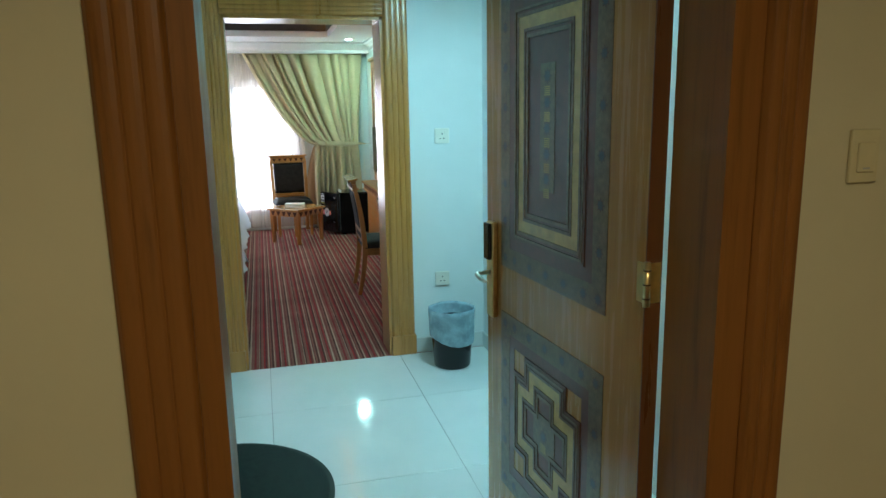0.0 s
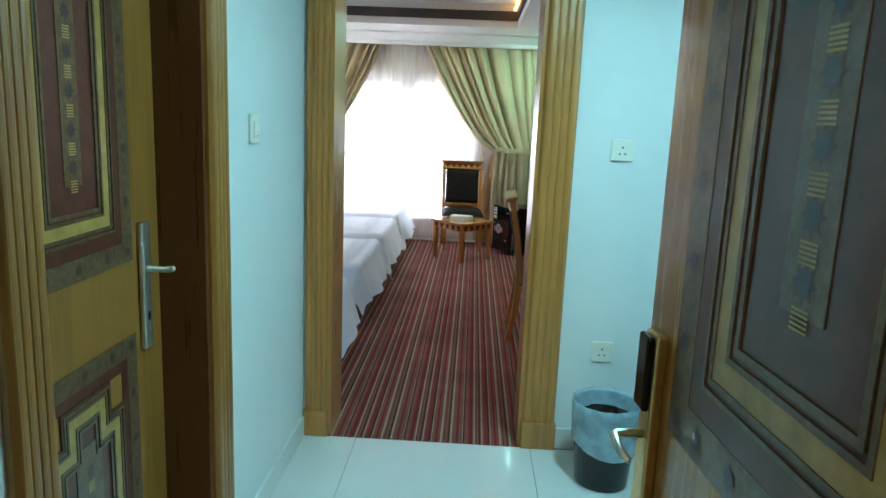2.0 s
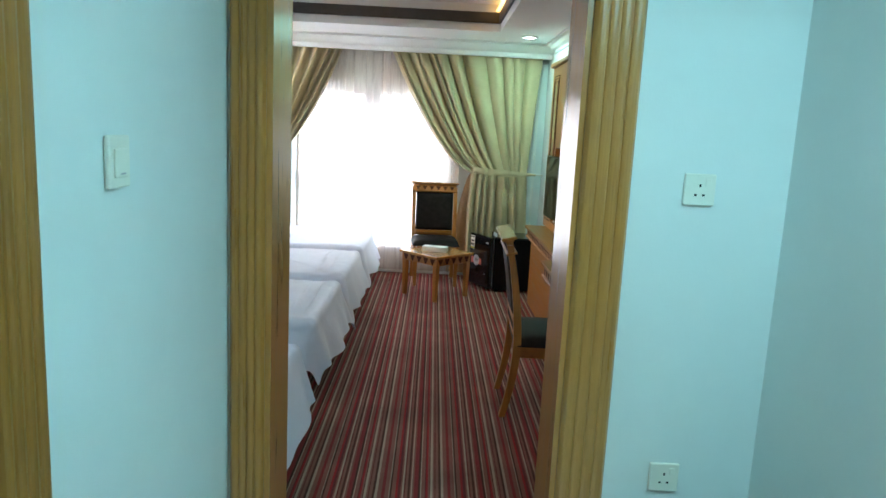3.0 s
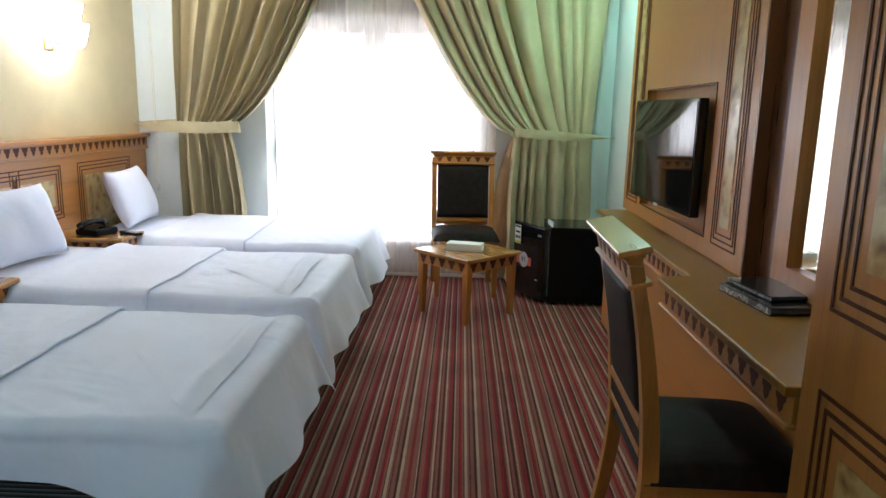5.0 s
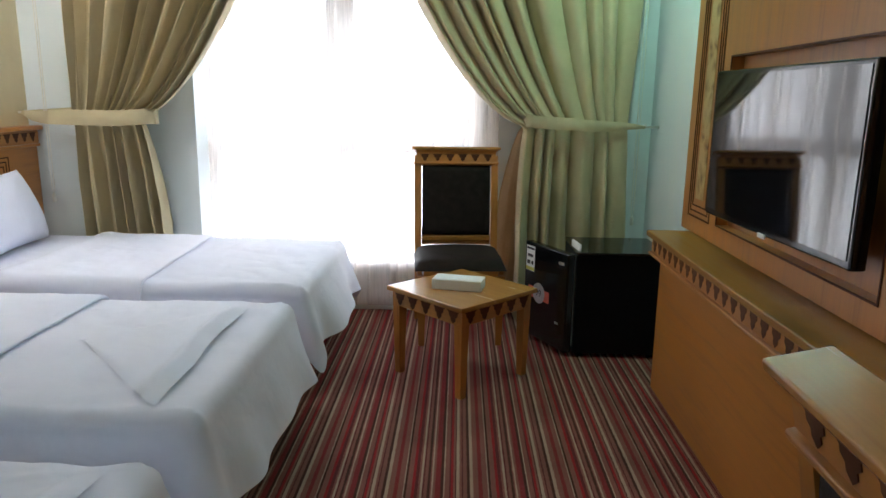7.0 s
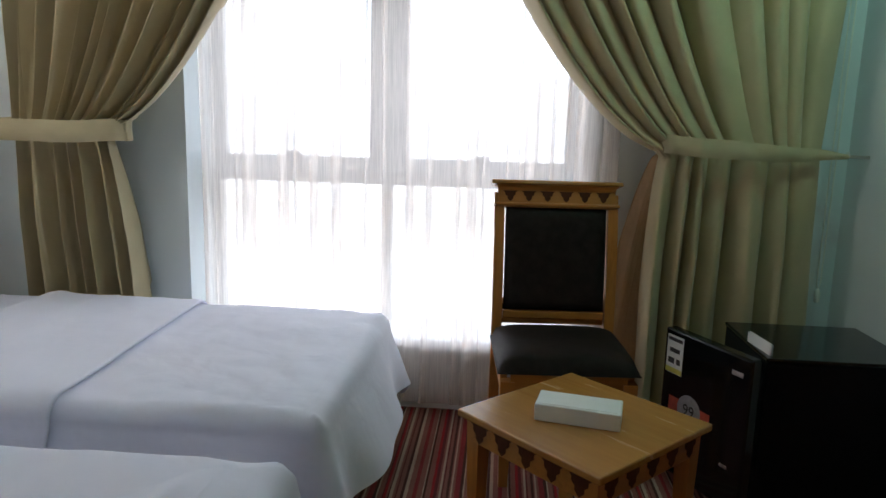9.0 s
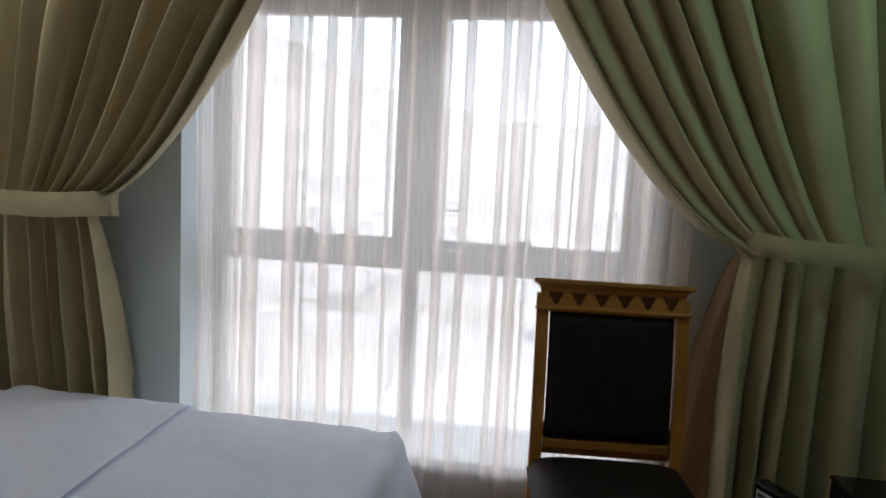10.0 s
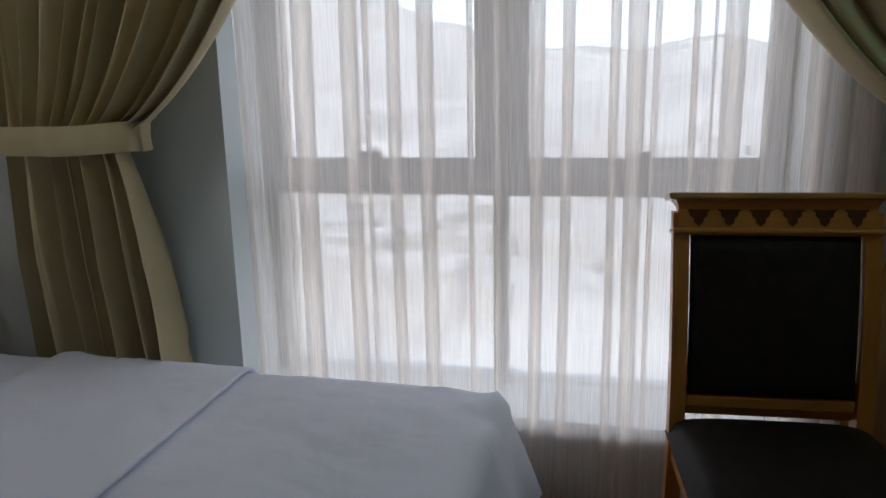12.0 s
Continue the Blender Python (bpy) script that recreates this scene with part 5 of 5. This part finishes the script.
part("return_fascia", box(DN + 0.043, DF + 0.075, DYM - 0.055, DYM - 0.035, DZ - 0.107, DZ - 0.027, 0.002), wood_x, desk)
part("end_fascia", box(DF + 0.043, RR - 0.003, DY1 - 0.04, DY1 - 0.02, DZ - 0.092, DZ - 0.027, 0.002), wood_x, desk)
part("cabinet_front", box(DF + 0.062, DF + 0.082, DY0, DY1 - 0.03, 0.0, DZ - 0.108, 0.002), wood_y, desk)
part("cabinet_end", box(DF + 0.083, RR - 0.003, DY1 - 0.05, DY1 - 0.03, 0.0, DZ - 0.093, 0.002), wood_v, desk)

PX, PY0, PY1, PZ0, PZ1 = 1.545, 6.53, 8.45, 0.732, 2.16
SY0, SY1, SZ0, SZ1 = 6.95, 8.03, 0.812, 1.45
tv_panel = thing("wall_panel", (0, 0, 0), "honey wood television panel with burl inlay strips", "wall panel")
part("panel_board", boxes((PX, RR - 0.002, PY0, SY0, PZ0, PZ1), (PX, RR - 0.002, SY1, PY1, PZ0, PZ1), (PX, RR - 0.002, SY0, SY1, PZ0, SZ0), (PX, RR - 0.002, SY0, SY1, SZ1, PZ1)), wood_v, tv_panel)
part("recess_back", box(PX + 0.045, PX + 0.065, SY0 - 0.001, SY1 + 0.001, SZ0 - 0.001, SZ1 + 0.001, 0), wood_v, tv_panel)
# side board in a darker brown than the honey panel
part("side_board", box(PX + 0.001, RR - 0.003, PY0 - 0.012, PY0 - 0.001, PZ0, PZ1, 0.001), wood_dark, tv_panel, "dark brown side of the panel")
part("cornice", box(PX - 0.03, RR - 0.003, PY0 - 0.02, PY1 + 0.02, PZ1 + 0.001, PZ1 + 0.04, 0.01, 3), wood_y, tv_panel)
part("recess_lip", ring(rect(SY0, SY1, SZ0, SZ1, -0.005), rect(SY0, SY1, SZ0, SZ1, 0.001), 0.003, lambda u, v, d: (PX - 0.0005 - d, u, v)), inlay_line, tv_panel)


def on_panel(u, v, d):
    return (PX - 0.0006 - d, u, v)


for y0, y1 in ((6.60, 6.86), (8.11, 8.37)):
    for k in range(3):
        part("inlay_line", ring(rect(y0, y1, 0.80, 2.08, 0.024 * k), rect(y0, y1, 0.80, 2.08, 0.024 * k + 0.007), 0.002, on_panel), inlay_line, tv_panel)
    part("burl_strip", slab(rect(y0, y1, 0.80, 2.08, 0.082), 0.0025, on_panel), burl, tv_panel, "mottled burl veneer strip")

tv = thing("television", (1.485, 7.45, 1.136), "flat black television on a wall bracket", "television", "", 2.5)
part("casing", box(-0.014, 0.030, -0.455, 0.455, -0.255, 0.255, 0.006, 3), black_gloss, tv)
part("screen", box(-0.0165, -0.0142, -0.440, 0.440, -0.232, 0.240, 0.0006), screen, tv, "dark glossy screen")
part("back_box", box(0.030, 0.060, -0.28, 0.28, -0.16, 0.14, 0.01), black_matt, tv)
part("bracket", boxes((0.06, 0.100, -0.10, -0.06, -0.1, 0.1), (0.06, 0.100, 0.06, 0.10, -0.1, 0.1)), black_matt, tv)
part("badge", box(-0.0185, -0.0142, -0.025, 0.025, -0.262, -0.248, 0.001), steel, tv, "small silver maker's badge")

MX = RR - 0.003
mirror_unit = thing("wall_mirror", (0, 0, 0), "tall wall mirror in a honey wood frame above the desk", "mirror")
# strip next to the frame, in the same dark brown as the panel's side
part("dark_filler", box(MX - 0.042, MX, 6.381, 6.516, PZ0, 2.16, 0.002), wood_dark, mirror_unit, "dark brown board beside the frame")
part("frame", boxes((MX - 0.055, MX, 6.262, 6.380, PZ0, 2.16), (MX - 0.055, MX, 5.473, 5.56, PZ0, 2.16), (MX - 0.055, MX, 5.56, 6.262, PZ0, 0.83), (MX - 0.055, MX, 5.56, 6.262, 2.06, 2.16)), wood_v, mirror_unit)
part("bead", ring(rect(5.56, 6.262, 0.83, 2.06, -0.010), rect(5.56, 6.262, 0.83, 2.06, 0.002), 0.006, lambda u, v, d: (MX - 0.0552 - d, u, v)), wood_v, mirror_unit)
part("mirror_glass", box(MX - 0.036, MX - 0.030, 5.558, 6.264, 0.828, 2.062, 0), mirror, mirror_unit, "clear mirror glass")

CX, CY0, CY1 = 1.265, 4.70, 5.465
cupboard = thing("cupboard", (0, 0, 0), "tall honey wood cupboard with burl inlaid panels", "cupboard")
part("body", box(CX + 0.02, RR - 0.003, CY0, CY1, 0.0, 2.16, 0.003), wood_v, cupboard)
part("door", box(CX, CX + 0.018, CY0 + 0.003, CY1 - 0.003, 0.06, 2.14, 0.003), wood_v, cupboard)
part("cornice", box(CX - 0.03, RR - 0.003, CY0 - 0.02, CY1 + 0.01, 2.161, 2.20, 0.01, 3), wood_y, cupboard)


def on_cup(u, v, d):
    return (CX - 0.0006 - d, u, v)


for z0, z1 in ((0.93, 2.06), (0.14, 0.76)):
    for k in range(3):
        part("inlay_line", ring(rect(CY0 + 0.08, CY1 - 0.08, z0, z1, 0.03 * k), rect(CY0 + 0.08, CY1 - 0.08, z0, z1, 0.03 * k + 0.009), 0.002, on_cup), inlay_line, cupboard)
    part("burl_field", slab(rect(CY0 + 0.08, CY1 - 0.08, z0, z1, 0.105), 0.0025, on_cup), burl, cupboard, "mottled burl veneer panel")

def book(x, y, z, w, d, h, turn, label):
    """Closed book whose spine points to the entry: boards, a rounded spine and a page block."""
    ob = thing("book", (x, y, z), label, "book", "stacked books", turn)
    for z0 in (0.0, h - 0.004):
        part("board", box(-w / 2, w / 2, -d / 2 + 0.004, d / 2, z0, z0 + 0.004, 0.0015), book_cover, ob)
    part("spine", grid(8, 1, lambda u, v: (-w / 2 + w * v, -d / 2 + 0.006 - 0.009 * math.sin(math.pi * u), h * u)), book_cover, ob, "", True)
    part("page_block", box(-w / 2 + 0.004, w / 2 - 0.004, -d / 2 + 0.005, d / 2 - 0.004, 0.0042, h - 0.0042, 0), marbled_edge, ob, "marbled black and white page block")
    return ob


book(1.512, 6.19, DZ + 0.0005, 0.19, 0.32, 0.027, 7, "dark hardback book with marbled page edge on the desk")
book(1.522, 6.225, DZ + 0.028, 0.16, 0.255, 0.017, 10, "thinner dark hardback book lying on another book")

# ---- hall things ----
bin_ob = thing("waste_bin", (1.256, 3.735, 0), "black waste bin lined with a pale blue bag", "bin")
part("bucket", lathe([(r * 1.14, z * 0.97) for r, z in [(0.0, 0.004), (0.098, 0.004), (0.10, 0.012), (0.112, 0.20), (0.124, 0.36), (0.120, 0.36), (0.108, 0.20), (0.096, 0.016), (0.0, 0.014)]], 36), black_gloss, bin_ob, "", True)
_bm = bmesh.new()
rings = []
for r, z in ((0.105, 0.30), (0.119, 0.355), (0.1235, 0.372), (0.127, 0.37), (0.128, 0.345), (0.126, 0.30), (0.123, 0.25), (0.122, 0.20)):
    r *= 1.14
    rings.append([_bm.verts.new(((r + 0.004 * noise.noise((k * 0.6, z * 30, 2))) * math.cos(2 * math.pi * k / 48), (r + 0.004 * noise.noise((k * 0.6, z * 30, 5))) * math.sin(2 * math.pi * k / 48), z - (0.05 * max(0, math.cos(2 * math.pi * k / 48 + 1.2)) if z == 0.20 else 0) + 0.006 * noise.noise((k * 0.4, z, 1)))) for k in range(48)])
for r0, r1 in zip(rings, rings[1:]):
    for k in range(48):
        _bm.faces.new((r0[k], r0[(k + 1) % 48], r1[(k + 1) % 48], r1[k]))
part("bag", _bm, bin_bag, bin_ob, "crumpled translucent pale blue bag", True)

door_mat = thing("door_mat", (HL + 0.014, 2.49, 0.0), "dark green half-round bathroom mat on the tiles", "mat")
_out = [(0.0, -0.5)] + [(0.49 * math.cos(a), 0.5 * math.sin(a)) for a in [(-0.5 + k / 40) * math.pi for k in range(1, 40)]] + [(0.0, 0.5)]
_in = [(max(0.012, u * 0.955), v * 0.955) for u, v in _out]
part("mat_body", slab(_in, 0.014, lambda u, v, d: (u, v, d)), mat_green, door_mat)
part("binding", ring(_out, _in, 0.010, lambda u, v, d: (u, v, d)), mottled("mat_binding", (0.02, 0.035, 0.028), 0.8, 0, 40, 0.2, 0.4), door_mat, "paler bound edge")


# ---- ceiling lamps ----
def downlight(x, y, z, label, glass_glow=lamp_glow):
    ob = thing("downlight", (x, y, z), label, "ceiling lamp", "recessed downlights")
    part("trim_ring", lathe([(0.048, -0.0005), (0.075, -0.0005), (0.075, -0.008), (0.066, -0.014), (0.05, -0.010), (0.048, -0.0005)], 28), plate_white, ob, "", True)
    part("lens", lathe([(0.0, -0.006), (0.048, -0.006)], 28), glass_glow, ob, "lit lens")
    return ob


for _x, _y in ((1.32, 8.62), (1.32, 5.6), (-1.2, 5.6), (-1.2, 8.62)):
    downlight(_x, _y, CZ, "lit round recessed downlight in the room ceiling")
downlight(1.30, 2.75, HZ, "lit round recessed downlight in the hall ceiling", hall_glow)
downlight(0.48, -0.88, HZ, "lit round recessed downlight in the corridor ceiling")
detector = thing("smoke_detector", (0.0, 7.4, TZ), "round white smoke detector on the ceiling", "smoke detector")
part("housing", lathe([(0.0, -0.035), (0.035, -0.035), (0.05, -0.025), (0.055, -0.0005)], 24), plate_white, detector, "", True)

# ---- outside ----
structure("ground", grid(60, 60, lambda u, v: ((u - 0.5) * 3000, 12 + v * 2600, -22 + 3.0 * noise.noise((u * 40, v * 40, 0)) * min(1, v * 10))), plain_earth)


def _ridge(u, v):
    x = -1500 + 3000 * u
    y = 380 + 420 * v
    h = 95 * math.exp(-((x + 330) / 170) ** 2) + 48 + 20 * noise.noise((x / 160, 1.0, 0)) + 9 * noise.noise((x / 40, y / 60, 2))
    return (x, y, -22 + (h + 14) * math.sin(min(1.0, v * 1.2) * math.pi / 2) + 8 * noise.noise((x / 50, y / 50, 5)) * v)


structure("backdrop_hills", grid(160, 24, _ridge), hill_earth, "hazy dry hills", True)
structure("backdrop_haze", grid(24, 8, lambda u, v: (880 * math.sin((u - 0.5) * 2.6), 10 + 880 * math.cos((u - 0.5) * 2.6), -60 + 760 * v)), haze, "pale hazy sky above the hills", True)
rnd = random.Random(11)
town = bmesh.new()
for k in range(150):
    y = rnd.uniform(75, 480)
    x = -0.05 * y + rnd.uniform(-0.55, 0.55) * y
    w, d, h = rnd.uniform(6, 14), rnd.uniform(6, 12), rnd.uniform(3, 7)
    z = -23 + max(0, (y - 380)) * 0.12
    add_box(town, x, x + w, y, y + d, z, z + h)
    add_box(town, x + 1, x + 3, y + 1, y + 3, z + h, z + h + 2)
tagged(mesh_ob("far_town", town, town_wall), "pale flat-roofed town houses seen through the window", "houses", "", "stuff")


# ---- pieces that belong to a part rather than to the whole thing ----
def base_name(ob):
    return ob.name.split(".")[0]


def nest(thing_name, host_name, *pieces):
    for top in [o for o in bpy.data.objects if o.parent is None and base_name(o) == thing_name]:
        kids = [o for o in bpy.data.objects if o.parent == top]
        host = next(o for o in kids if base_name(o) == host_name)
        for o in kids:
            if base_name(o) in pieces and o != host:
                o.parent = host


nest("mini_fridge", "door", "door_lining", "badge", "energy_label", "label_bar", "label_band", "promo_band", "promo_disc", "lettering")
nest("television", "casing", "screen", "badge", "back_box")
nest("entry_door", "leaf", "inlay_frame", "inlay_field", "inlay_strip", "star_inlay", "star_border", "dash_inlay", "hinge_edge")
nest("bathroom_door", "leaf", "inlay_frame", "inlay_field", "inlay_strip", "star_inlay", "star_border", "dash_inlay")
nest("entry_door", "lock_plate", "card_reader", "handle")
nest("bathroom_door", "lock_plate", "keyhole", "handle")
nest("headboard", "trim_board", "triangle_inlay")
nest("headboard", "panel", "inlay_line", "burl_field")
nest("nightstand", "trim_board", "triangle_inlay")
nest("chair", "crest_board", "triangle_inlay")
nest("desk", "fascia", "triangle_inlay")
nest("cupboard", "door", "inlay_line", "burl_field")
nest("wall_panel", "panel_board", "inlay_line", "burl_strip", "recess_lip")
nest("wall_socket", "plate", "rocker", "pin_hole")
nest("wall_switch", "plate", "rocker", "indicator")
nest("telephone", "body", "keypad")
nest("remote_control", "body", "buttons")
nest("waste_bin", "bucket", "bag")
nest("tissue_box", "carton", "lid_flap")

# ---- hall floor tiles ----
_bm = bmesh.new()
T = 0.826
add_box(_bm, 0.0015, T - 0.0015, 0.0015, T - 0.0015, -0.006, 0.0)
bmesh.ops.bevel(_bm, geom=[e for e in _bm.edges if all(v.co.z > -0.001 for v in e.verts)], offset=0.001, segments=1, affect="EDGES")
bmesh.ops.recalc_face_normals(_bm, faces=_bm.faces)
tile_mesh = bpy.data.meshes.new("tile")
_bm.to_mesh(tile_mesh)
_bm.free()
tile_mesh.materials.append(tile)


def cut_tile(x0, x1, y0, y1):
    bm = box(x0 + 0.0015, x1 - 0.0015, y0 + 0.0015, y1 - 0.0015, -0.006, 0.0, 0)
    return mesh_ob("tile", bm, tile, floor_hall)


for i in range(-1, 2):
    for j in range(-1, 3):
        x0, y0 = 0.145 + i * T, 1.655 + j * T
        x1, y1 = x0 + T, y0 + T
        a0, a1, b0, b1 = max(x0, HL - 0.24), min(x1, HR), max(y0, 1.15), min(y1, 4.0)
        if a1 - a0 < 0.02 or b1 - b0 < 0.02:
            continue
        if (a0, a1, b0, b1) == (x0, x1, y0, y1):
            ob = new("tile", tile_mesh)
            ob.parent = floor_hall
            ob.location = (x0, y0, 0)
        else:
            cut_tile(a0, a1, b0, b1)
